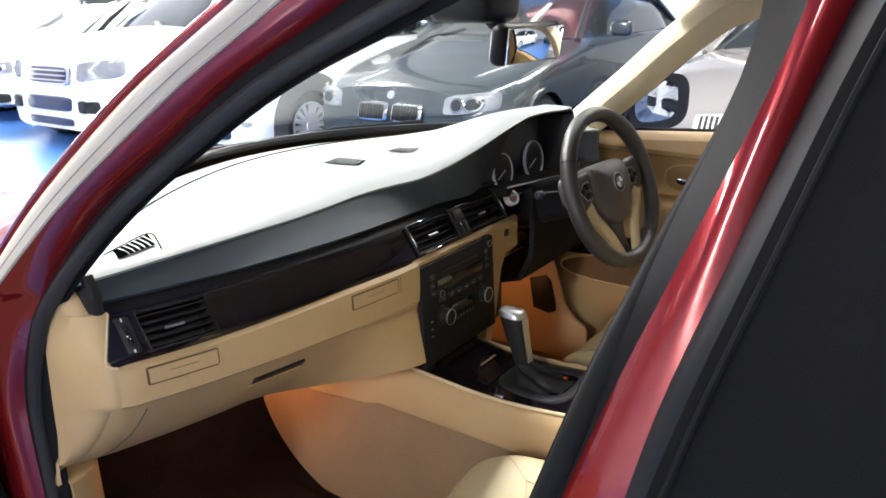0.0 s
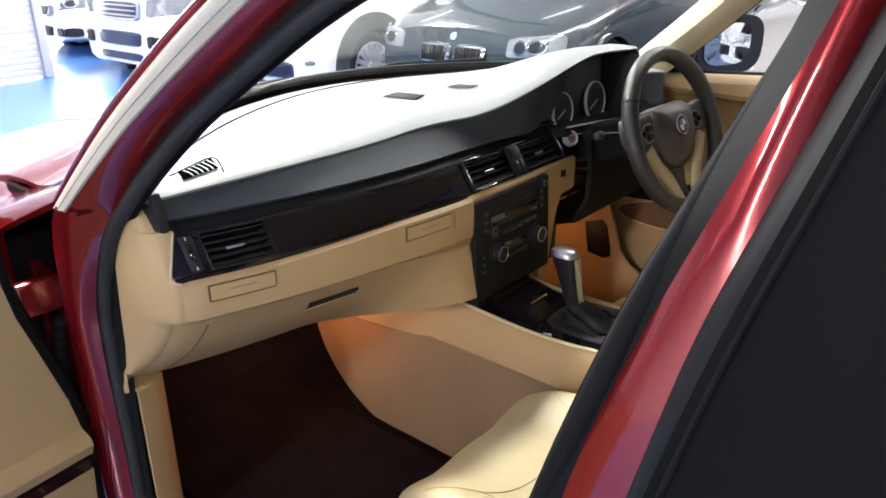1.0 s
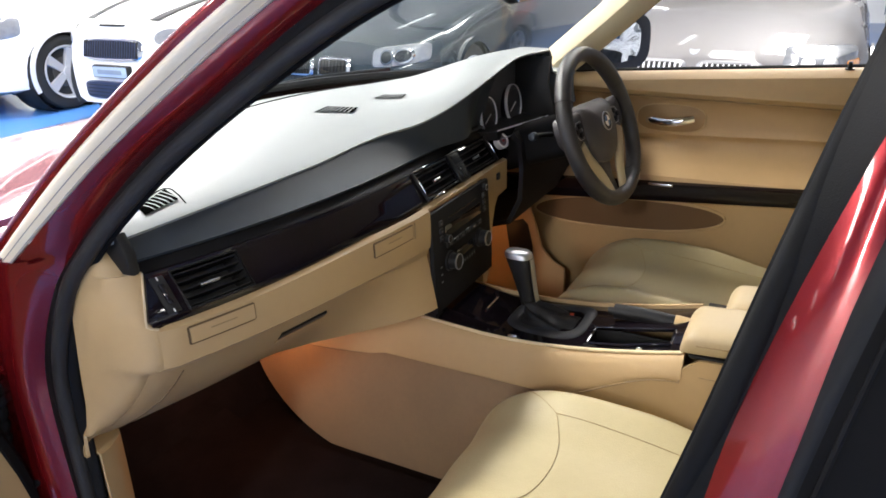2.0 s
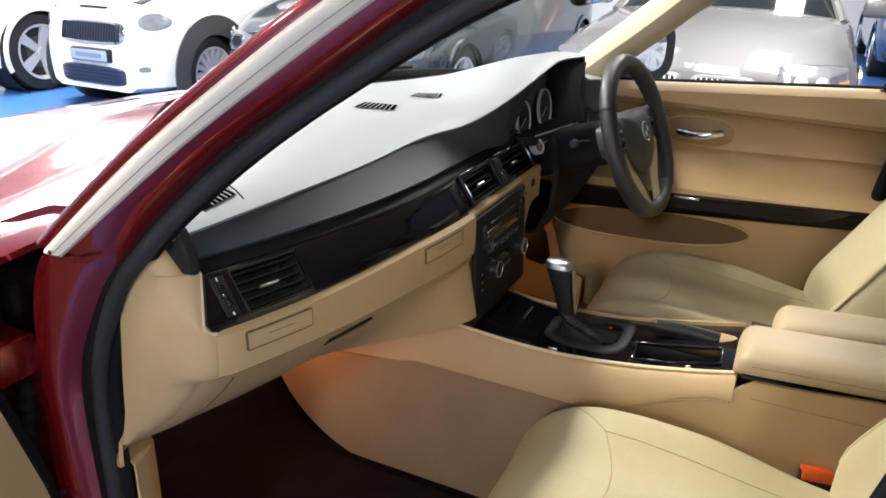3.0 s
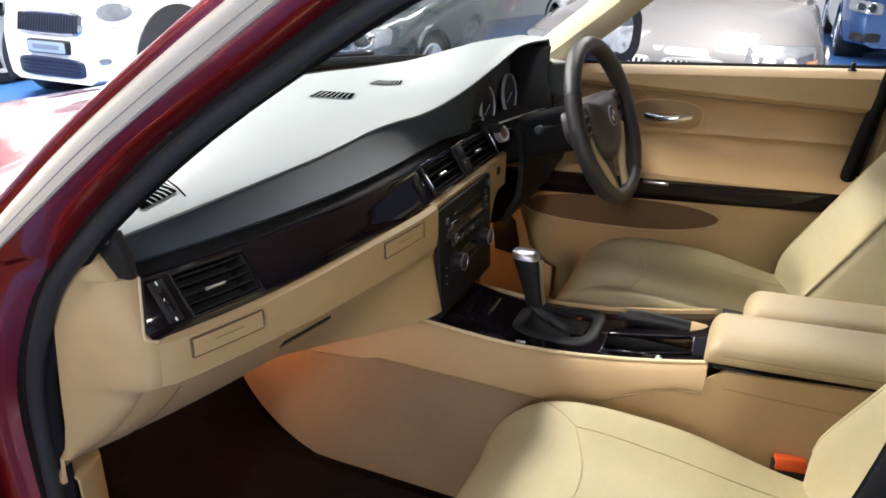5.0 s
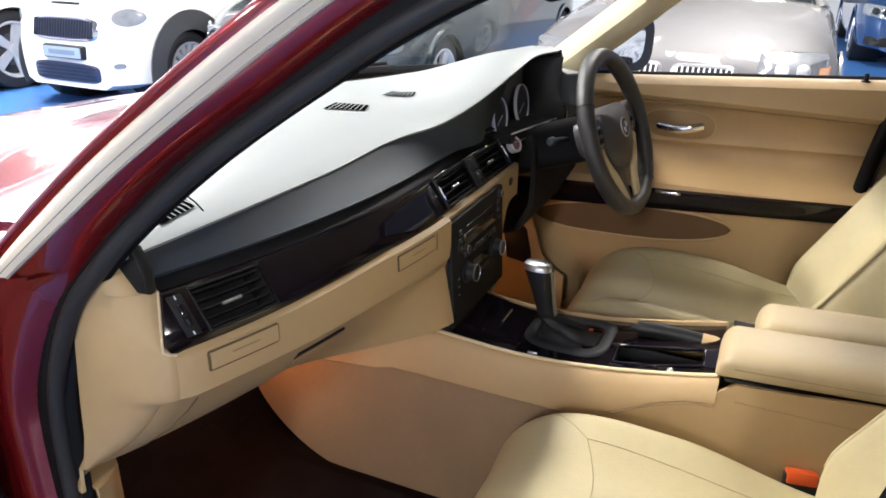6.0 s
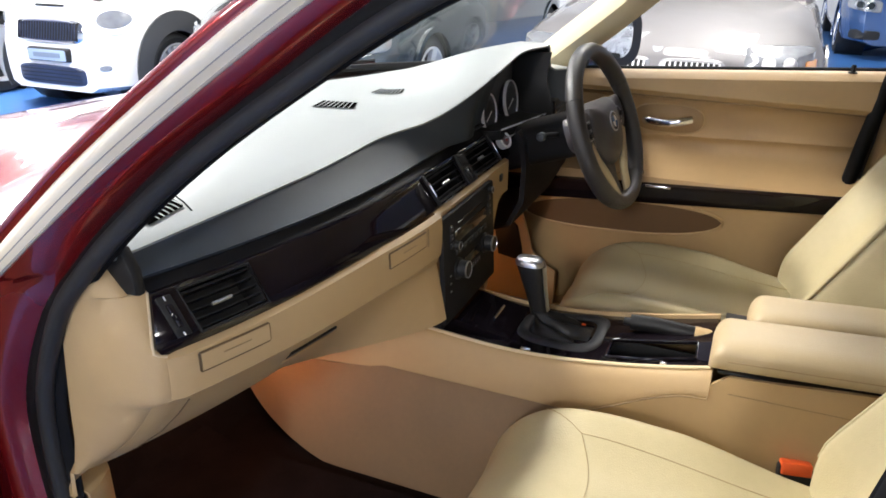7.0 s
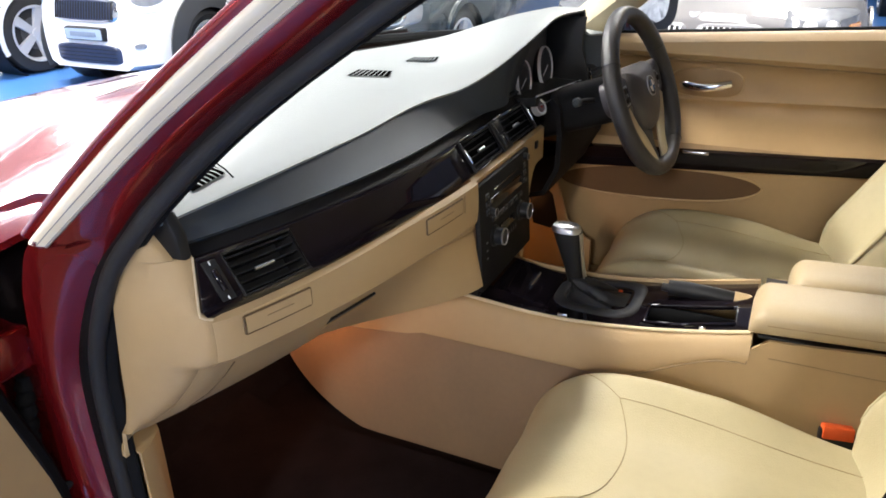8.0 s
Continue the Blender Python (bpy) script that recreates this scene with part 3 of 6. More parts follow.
radio = on_radio("radio_panel", -0.137, 0.134, -0.212, 0.0, 0.012, MATTE, dash, "black radio and climate panel", 0.004)
on_radio("cd_slot", -0.066, 0.066, -0.030, -0.026, 0.0128, GLOSS, radio)
on_radio("display", -0.085, 0.085, -0.066, -0.040, 0.0132, GLOSS, radio, "dark radio display")
for k in range(6):
    on_radio("radio_key", -0.082 + k * 0.028, -0.058 + k * 0.028, -0.088, -0.078, 0.0155, BLACK, radio)
    on_radio("key_mark", -0.074 + k * 0.028, -0.066 + k * 0.028, -0.084, -0.082, 0.0159, DIMMARK, radio, r=0)
for x in (-0.108, 0.096):
    for z in (-0.024, -0.040, -0.056):
        on_radio("side_key", x, x + 0.014, z - 0.011, z, 0.015, BLACK, radio)
        on_radio("key_mark", x + 0.004, x + 0.009, z - 0.007, z - 0.005, 0.0154, DIMMARK, radio, r=0)
on_radio("climate_display", -0.040, 0.040, -0.128, -0.108, 0.0132, GLOSS, radio)
for k in range(7):
    on_radio("climate_key", -0.040 + k * 0.0122, -0.0302 + k * 0.0122, -0.146, -0.135, 0.0145, BLACK, radio)
    on_radio("key_mark", -0.037 + k * 0.0122, -0.033 + k * 0.0122, -0.141, -0.139, 0.0149, DIMMARK, radio, r=0)
for z in (-0.118, -0.134, -0.150):
    on_radio("key_mark", -0.113, -0.106, z - 0.003, z, 0.0128, DIMMARK, radio, r=0)


def knob(x, z, r, tall):
    c = RADIO @ Vector((x, -0.010, z))
    axis = RADIO.to_3x3() @ Vector((0, -1, 0))
    k = part("knob", lathe(c, axis, [(r * 1.25, 0), (r * 1.25, tall * 0.25), (r, tall * 0.3), (r * 0.95, tall), (r * 0.7, tall * 1.02), (0, tall * 0.98)], 28), BLACK, radio, "black control knob with a silver ring")
    part("knob_ring", lathe(c, axis, [(r * 0.97, tall * 0.92), (r * 0.99, tall * 1.03), (r * 0.88, tall * 1.05), (r * 0.86, tall * 0.98)], 28), SATIN, k)


knob(-0.073, -0.118, 0.017, 0.024)
knob(0.072, -0.118, 0.017, 0.024)
knob(-0.085, -0.066, 0.008, 0.014)
knob(0.104, -0.012, 0.007, 0.012)

part("stack_foot", rbox((-0.100, 0.030, 0.545), (0.100, 0.075, 0.606), 0.006), MATTE, dash, "black foot of the centre stack")

# black steering column cover, stalks, light switch
column = thing("steering_column", (0.36, 0.05, 0.80), "black steering column cover with stalks below the gauges", "steering column")
cpath = [Vector((0.355, 0.06, 0.822)), Vector((0.355, 0.0, 0.842)), Vector((0.354, -0.06, 0.862)), Vector((0.353, -0.112, 0.880)), Vector((0.353, -0.122, 0.884))]
part("column_cover", sweep(cpath, [(0.062 * math.copysign(abs(math.cos(a)) ** 0.6, math.cos(a)), 0.050 * math.copysign(abs(math.sin(a)) ** 0.6, math.sin(a))) for a in xs(0, 2 * math.pi, 20)[:-1]], (0, 0, 1)), MATTE, column)
for side in (-1, 1):
    s0 = Vector((0.36 + side * 0.05, -0.075, 0.878))
    part("stalk", tube([s0, s0 + Vector((side * 0.06, 0.004, 0.012)), s0 + Vector((side * 0.105, 0.010, 0.018))], 0.0055, 10), BLACK, column)
    part("stalk_tip", lathe(s0 + Vector((side * 0.105, 0.010, 0.018)), (side, 0.0, 0.1), [(0.006, -0.01), (0.0095, 0.0), (0.0095, 0.014), (0.006, 0.018), (0.0, 0.019)], 18), SLATE, column)
lower = lambda x: [(0.012, 0.882), (-0.006, 0.862), (-0.014, 0.80), (-0.012, 0.72), (0.02, 0.655), (0.20, 0.60)]
part("knee_bolster", sheet(rows_of(lower, 0.274, 0.66, 12), 0.012), MATTE, column, "dark panel under the gauges")
part("knee_trim", tube([Vector((x, 0.20, 0.642)) for x in (0.14, 0.40, 0.64)], 0.02, 10), TAN, column)
part("fuse_panel", rbox((0.19, 0.05, 0.57), (0.24, 0.09, 0.66), 0.006), BLACK, column)

kick = part("kick_trim", slab([(0.34, 0.555), (0.125, 0.632), (0.095, 0.600), (0.070, 0.530), (0.052, 0.468), (0.018, 0.432), (-0.02, 0.412), (-0.02, 0.30), (0.34, 0.30)], 0.600, 0.612, 0.004), BEIGE, column, "beige trim beside the pedals")
part("kick_recess", slab([(0.165, 0.532), (0.112, 0.550), (0.096, 0.535), (0.080, 0.470), (0.078, 0.445), (0.100, 0.434), (0.150, 0.442)], 0.597, 0.601, 0.001), BLACK, kick, "dark recess in the trim")

# ---- steering wheel ----
wheel = thing("steering_wheel", (0.358, -0.175, 0.912), "three-spoke dark grey leather steering wheel", "steering wheel")
WA = radians(21)
WM = Matrix.Translation((0.352, -0.160, 0.893)) @ pose(0, 0, 0, 0, 0, -6) @ Matrix((Vector((1, 0, 0)), Vector((0, math.sin(WA), math.cos(WA))), Vector((0, -math.cos(WA), math.sin(WA))))).transposed().to_4x4()
R, r = 0.169, 0.0170
rim = bmesh.new()
rows = []
for k in range(72):
    a = 2 * math.pi * k / 72
    fat = 1 + 0.10 * max(0, math.cos(2 * (a - radians(45)))) ** 4
    rows.append([WM @ Vector(((R + r * fat * math.cos(b)) * math.cos(a), (R + r * fat * math.cos(b)) * math.sin(a), 0.012 + r * fat * 1.1 * math.sin(b))) for b in xs(0, 2 * math.pi, 14)[:-1]])
rows.append(rows[0])
grid(rim, rows, close=True)
bmesh.ops.remove_doubles(rim, verts=rim.verts, dist=1e-6)
part("rim", rim, WHEELSKIN, wheel)
for a in (radians(152), radians(28), radians(232), radians(308)):
    band = [WM @ Vector(((R + 0.0176 * math.cos(b)) * math.cos(a), (R + 0.0176 * math.cos(b)) * math.sin(a), 0.012 + 0.0193 * math.sin(b))) for b in xs(0, 2 * math.pi, 20)]
    part("rim_seam", tube(band, 0.0009, 5), BLACK, wheel)


def wheel_plate(outline2, z_edge, z_mid, thick, mat, name, label=""):
    """A domed plate in the wheel's plane."""
    c = Vector((sum(p[0] for p in outline2) / len(outline2), sum(p[1] for p in outline2) / len(outline2)))
    pts = resample(curve_pts([(*p, 0) for p in outline2 + outline2[:1]], 6), 41)[:-1]
    rows = [[WM @ Vector((c.x + (p.x - c.x) * f, c.y + (p.y - c.y) * f, z)) for p in pts] for f, z in ((0.96, z_edge - thick), (1.0, z_edge - 0.003), (0.985, z_edge), (0.9, z_edge * 0.6 + z_mid * 0.4), (0.6, z_mid * 0.95 + z_edge * 0.05), (0.02, z_mid))]
    bm = bmesh.new()
    grid(bm, rows, close=True, caps=True)
    return part(name, bm, mat, wheel, label)


hub = wheel_plate([(-0.070, 0.054), (0, 0.062), (0.070, 0.054), (0.080, 0.0), (0.056, -0.060), (0.0, -0.084), (-0.056, -0.060), (-0.080, 0.0)], 0.010, 0.030, 0.050, HUBSKIN, "airbag_cover", "brown-grey padded hub cover")
for side in (-1, 1):
    wheel_plate([(side * 0.060, 0.050), (side * 0.11, 0.046), (side * 0.160, 0.050), (side * 0.164, -0.006), (side * 0.12, -0.030), (side * 0.064, -0.034)], 0.000, 0.008, 0.02, HUBSKIN, "side_spoke")
    for bx, by in ((0.100, 0.020), (0.100, 0.001), (0.118, 0.010)):
        part("wheel_button", rbox((-0.007, -0.006, 0), (0.007, 0.006, 0.013), 0.002, WM @ Matrix.Translation((side * bx, by, 0.0))), BLACK, wheel)
    part("button_frame", tube([WM @ Vector((side * x, y, 0.0085)) for x, y in ((0.090, 0.030), (0.112, 0.028), (0.130, 0.012), (0.112, -0.010), (0.090, -0.010), (0.090, 0.030))], 0.0014, 6), SATIN, wheel)
    leg = curve_pts([WM @ Vector(p) for p in ((side * 0.112, -0.022, 0.004), (side * 0.090, -0.062, 0.004), (side * 0.058, -0.104, 0.005), (side * 0.034, -0.158, 0.008))], 6)
    part("lower_spoke", sweep(leg, [(a * 1.5, b * 0.6) for a, b in ring(0.0125, 12)], WM.to_3x3() @ Vector((0, 0, 1))), material("beige_spoke", (0.50, 0.42, 0.27), 0.35), wheel, "beige lower spoke insert")
wheel_plate([(-0.026, -0.076), (0.026, -0.076), (0.022, -0.12), (0.028, -0.160), (-0.028, -0.160), (-0.022, -0.12)], -0.004, 0.000, 0.016, HUBSKIN, "centre_spoke")
em = WM @ Vector((0, 0.008, 0.0290))
emblem = part("emblem", lathe(em, WM.to_3x3() @ Vector((0, 0, 1)), [(0.0, 0.002), (0.0195, 0.002), (0.0205, 0.0035), (0.0220, 0.003), (0.0225, 0.0), (0.0225, -0.006), (0.0, -0.006)], 32), SATIN, wheel, "round dark emblem with a silver rim")
part("emblem_ring", lathe(em, WM.to_3x3() @ Vector((0, 0, 1)), [(0.0, 0.0032), (0.0195, 0.0030), (0.0195, 0.0), (0.0, 0.0)], 28), BLACK, emblem)
for quarter in range(4):
    wedge = bmesh.new()
    arc = [(0.0, 0.0)] + [(0.0128 * math.cos(a), 0.0128 * math.sin(a)) for a in xs(quarter * math.pi / 2, (quarter + 1) * math.pi / 2, 6)]
    grid(wedge, [[em + WM.to_3x3() @ Vector((px, py, h)) for px, py in arc] for h in (0.002, 0.0040)], close=True, caps=True)
    part("emblem_quarter", wedge, material("blue_enamel", (0.12, 0.22, 0.42), 0.25, coat=1.0) if quarter % 2 else material("white_enamel", (0.7, 0.7, 0.71), 0.3, coat=1.0), emblem, smooth=False)

# ---- centre console ----
console = thing("centre_console", (0, -0.3, 0.24), "beige centre console with glossy black top panel", "console")


def con_top(y):
    return 0.556 + 0.10 * max(0, y + 0.08) ** 1.2 + 0.30 * max(0, -0.12 - y) ** 1.7


def con_x(y):
    return 0.106 + 0.03 * S((y - 0.10) / 0.25)


for side in (-1, 1):
    rows = []
    for y in xs(0.40, -0.470, 44):
        low = 0.462 + 0.10 * S((-0.19 - y) / 0.27)
        top = con_top(min(y, 0.09))
        x = con_x(y)
        rows.append([Vector((side * (x + dx), y, low + (top - low) * f)) for f, dx in ((0, 0.014), (0.05, 0.020), (0.3, 0.019), (0.7, 0.010), (0.92, 0.004), (1.0, -0.004), (1.02, -0.012))])
    part("console_side", sheet(rows, 0.008), BEIGE, console, "beige console flank")
    # lower tunnel panel, with a rounded front end
    low_rows = []
    for y in xs(0.484, -0.30, 90):
        zb = 0.222 + 0.24 * (1 - math.sqrt(max(0.0, 1 - min(1.0, max(0.0, (y - 0.10) / 0.386)) ** 2.6))) + 0.06 * S((0.02 - y) / 0.3)
        zt = 0.474
        low_rows.append([Vector((side * (0.128 + 0.060 * math.sqrt(max(0.0, 1 - f)) * (1 - 0.4 * S((y - 0.2) / 0.3))), y, zb + (zt - zb) * f)) for f in xs(0, 1, 8)])
    part("tunnel_panel", sheet(low_rows, 0.006), TAN, console, "tan carpeted tunnel panel")
    part("tunnel_joint", tube([Vector((side * (con_x(y) + 0.0125), y, 0.4625)) for y in xs(0.40, -0.20, 12)], 0.0020, 6), DARKSEAM, console)
    rear = [[Vector((side * (0.131 - 0.011 * f), y, 0.24 + (0.6065 + 0.02 * S((-0.47 - y) / 0.3) - 0.24) * f)) for f in xs(0, 1, 8)] for y in xs(-0.20, -1.05, 20)]
    for row in rear:
        top = min(0.604, 0.458 + 0.115 * S((-0.19 - row[0].y) / 0.27)) if row[0].y > -0.468 else row[-1].z
        for k, p in enumerate(row):
            p.z = 0.24 + (top - 0.24) * k / 8
    part("console_rear_side", sheet(rear, 0.008), BEIGE, console, "beige rear console box")
    part("console_seam", tube([Vector((side * 0.1215, y, 0.576 + 0.01 * (-0.5 - y))) for y in xs(-0.50, -0.95, 8)], 0.0008, 6), SEAM, console)
    edge = [Vector((side * (con_x(y) - 0.004), y, con_top(min(y, 0.09)) + 0.0025)) for y in xs(0.09, -0.466, 30)]
    part("edge_bead", tube(edge, 0.0035, 8), material("pale_beige_bead", (0.68, 0.55, 0.34), 0.45), console)
gapline = [Vector((-(con_x(y) + 0.021), y, 0.460 + 0.10 * S((-0.19 - y) / 0.27))) for y in xs(-0.10, -0.468, 16)] + [Vector((-0.112, -0.4705, 0.60))]
part("console_joint", tube(gapline, 0.0012, 6), SEAM, console)

plate_rows = [[Vector((x, y, con_top(y) + 0.001 + 0.006 * (1 - (x / 0.1) ** 2))) for x in xs(-con_x(y) + 0.006, con_x(y) - 0.006, 12)] for y in xs(0.09, -0.466, 40)]


def tray_hole(i, j):
    y = (plate_rows[i][0].y + plate_rows[i + 1][0].y) / 2
    return (-0.440 < y < -0.286 and 1 <= j <= 4) or (-0.250 < y < -0.125 and 4 <= j <= 7)


plate = part("console_plate", sheet(plate_rows, 0.005, tray_hole), GLOSS, console, "glossy black lacquered plate")
tray = rbox((-0.086, -0.444, 0.520), (-0.014, -0.284, 0.526), 0.002)
for lo, hi in (((-0.089, -0.446, 0.52), (-0.085, -0.282, 0.576)), ((-0.016, -0.446, 0.52), (-0.012, -0.282, 0.578)), ((-0.089, -0.447, 0.52), (-0.012, -0.443, 0.590)), ((-0.089, -0.285, 0.52), (-0.012, -0.281, 0.570))):
    rbox(lo, hi, 0.001, bm=tray)
part("storage_tray", tray, BLACK, console, "black open storage tray")
rim_pts = [Vector((x, y, con_top(y) + 0.007)) for x, y in ((-0.084, -0.288), (-0.018, -0.288), (-0.015, -0.34), (-0.015, -0.438), (-0.078, -0.440), (-0.087, -0.35), (-0.084, -0.288))]
part("tray_rim", tube(rim_pts, 0.0028, 8), GLOSS, console)
part("chrome_catch", rbox((-0.098, -0.395, con_top(-0.39) + 0.002), (-0.091, -0.383, con_top(-0.39) + 0.008), 0.002), CHROME, console)
part("chrome_catch", rbox((-0.098, -0.150, con_top(-0.15) + 0.000), (-0.093, -0.130, con_top(-0.15) + 0.010), 0.002), CHROME, console)
ash = part("ashtray_lid", sheet([[Vector((x, y, con_top(y) + 0.008 + 0.014 * S((y + 0.11) / 0.16) + 0.001 * (1 - (x / 0.07) ** 2))) for x in xs(-0.072, 0.072, 8)] for y in xs(0.055, -0.100, 10)], 0.012), GLOSS, console, "glossy black ashtray lid")
part("lid_grip", tube([Vector((x, -0.052, con_top(-0.052) + 0.0165)) for x in (-0.024, 0.006, 0.036)], 0.003, 8), CHROME, ash)
# gear lever
def gear_ring(grow, h):
    """One rounded outline of the gear surround, narrower towards the radio."""
    out = []
    for a in xs(0, 2 * math.pi, 40)[:-1]:
        ca, sa = math.cos(a), math.sin(a)
        px, py = math.copysign(abs(ca) ** 0.55, ca), math.copysign(abs(sa) ** 0.55, sa)
        y = -0.186 + (0.088 + grow) * py
        out.append(Vector((0.004 + (0.074 - 0.010 * py + grow) * px, y, con_top(y) + h)))
    return out


bm = bmesh.new()
grid(bm, [gear_ring(0.0, 0.002), gear_ring(-0.001, 0.006), gear_ring(-0.006, 0.0085), gear_ring(-0.020, 0.0095), gear_ring(-0.024, 0.008), gear_ring(-0.028, 0.001)], close=True)
sur = part("gear_surround", bm, material("dark_grey_surround", (0.022, 0.022, 0.024), 0.5, vary=0.15, spec=0.3, bump=0.2, bump_scale=1100), console, "dark grey gear surround", angle=60)
boot = bmesh.new()
brows = []
for f in xs(0, 1, 10):
    w = 0.040 * (1 - f) ** 1.4 + 0.012
    yy = 0.052 * (1 - f) ** 1.4 + 0.013
    z = con_top(-0.19) + 0.004 + 0.036 * f
    brows.append([Vector((w * math.copysign(abs(math.cos(a)) ** 0.6, math.cos(a)) * (1 + 0.14 * math.sin(math.pi * f) * math.sin(f * 14 + 5 * a)), -0.190 + 0.052 * f + yy * math.copysign(abs(math.sin(a)) ** 0.6, math.sin(a)), z + 0.007 * math.sin(math.pi * f) * math.sin(4 * a + 6 * f))) for a in xs(0, 2 * math.pi, 32)[:-1]])
grid(boot, brows, close=True, caps=True)
part("gear_boot", boot, BLACK, console, "folded black leather gear boot", angle=85)


def lever_ring(f, grow, a0=0.0, a1=2 * math.pi, n=24, top=1.0):
    """One level of the rounded, slightly leaning selector."""
    c = Vector((0.010 - 0.008 * f, -0.136 + 0.026 * f, 0.588 + 0.116 * f))
    wide, deep = (0.0165 + 0.0050 * f) * top + grow, (0.0165 + 0.0125 * f ** 1.5) * top + grow
    return [c + Vector((wide * math.copysign(abs(math.cos(a)) ** 0.7, math.cos(a)), deep * math.copysign(abs(math.sin(a)) ** 0.7, math.sin(a)), 0)) for a in xs(a0, a1, n)]


LEVELS = [(0.0, 1.0), (0.2, 1.0), (0.4, 1.0), (0.6, 1.0), (0.8, 1.0), (0.9, 0.98), (0.96, 0.92), (1.0, 0.78)]
bm = bmesh.new()
grid(bm, [lever_ring(f, 0.0, top=k)[:-1] for f, k in LEVELS], close=True, caps=True)
lever = part("gear_lever", bm, BLACK, console, "tall black and silver gear selector", angle=60)
bm = bmesh.new()
grid(bm, [lever_ring(f, 0.0016, top=k)[:-1] for f, k in LEVELS[5:]], close=True, caps=True)
for v in bm.verts:
    v.co.z += 0.0016
part("lever_cap", bm, SATIN, lever, "satin silver cap", angle=60)
part("lever_side", sheet([lever_ring(f, 0.0018, radians(-112), radians(-8), 10, k) for f, k in LEVELS[:6]], 0.0012), SATIN, lever)
for k in range(4):
    part("gear_mark", rbox((0.030, -0.225 + 0.02 * k, con_top(-0.2) + 0.0080), (0.036, -0.217 + 0.02 * k, con_top(-0.2) + 0.0110), 0.0005), MARK if k else ORANGE, sur)

arm = thing("armrest", (0, -0.65, 0.60), "padded beige leather armrest on the centre console", "armrest")
for cx2, half, y_front, rise in ((-0.060, 0.064, -0.462, 0.0), (0.066, 0.060, -0.515, 0.004)):
    arows = []
    for k in range(27):
        f = (k / 26) ** 1.5
        y = y_front - 0.36 * f
        front = math.sqrt(max(0.0, 1 - (1 - min(1.0, f / 0.07)) ** 2))
        h, w, zb = 0.014 + 0.036 * front, half - 0.014 * (1 - front), 0.610 + rise + 0.022 * f
        arows.append([Vector((cx2 + w * math.copysign(abs(math.cos(a)) ** 0.5, math.cos(a)), y, zb + h / 2 + h / 2 * math.copysign(abs(math.sin(a)) ** 0.55, math.sin(a)) + 0.004 * math.cos((cx2 + w * math.cos(a)) * 14))) for a in xs(0, 2 * math.pi, 36)[:-1]])
    abm = bmesh.new()
    grid(abm, arows, close=True, caps=True)
    pad = part("armrest_pad", abm, material("armrest_leather", (0.43, 0.335, 0.195), 0.48, vary=0.06, scale=5, bump=0.3, bump_scale=600, grain="leather"), arm, "smooth leather armrest pad", angle=70)
    if cx2 < 0:
        part("armrest_seam", tube([Vector((-0.1235, y, 0.637 + 0.055 * (-0.48 - y))) for y in xs(-0.490, -0.80, 8)], 0.0012, 6), SEAM, pad)
part("armrest_base", rbox((-0.112, -0.84, 0.605), (0.118, -0.478, 0.612), 0.002), BLACK, arm)

brake = thing("hand_brake", (0.05, -0.45, 0.57), "black hand brake lever beside the storage tray", "hand brake")
bp = [Vector((0.024, -0.312, 0.600)), Vector((0.025, -0.35, 0.602)), Vector((0.026, -0.40, 0.600)), Vector((0.028, -0.44, 0.596))]
part("brake_grip", sweep(curve_pts(bp, 5), [(a, b * 1.1) for a, b in ring(0.0140, 12)], (0, 0, 1)), BLACK, brake)
part("brake_button", tube([(0.024, -0.312, 0.600), (0.0235, -0.299, 0.600)], 0.0075, 10), BLACK, brake)
part("brake_boot", sweep([Vector((0.027, -0.428, 0.596)), Vector((0.030, -0.50, 0.590))], [(a * 1.2, b) for a, b in ring(0.017, 12)], (0, 0, 1)), BEIGE, brake)


# ---- front seats ----
SEATSEAM = material("brown_seat_stitch", (0.34, 0.26, 0.13), 0.8)

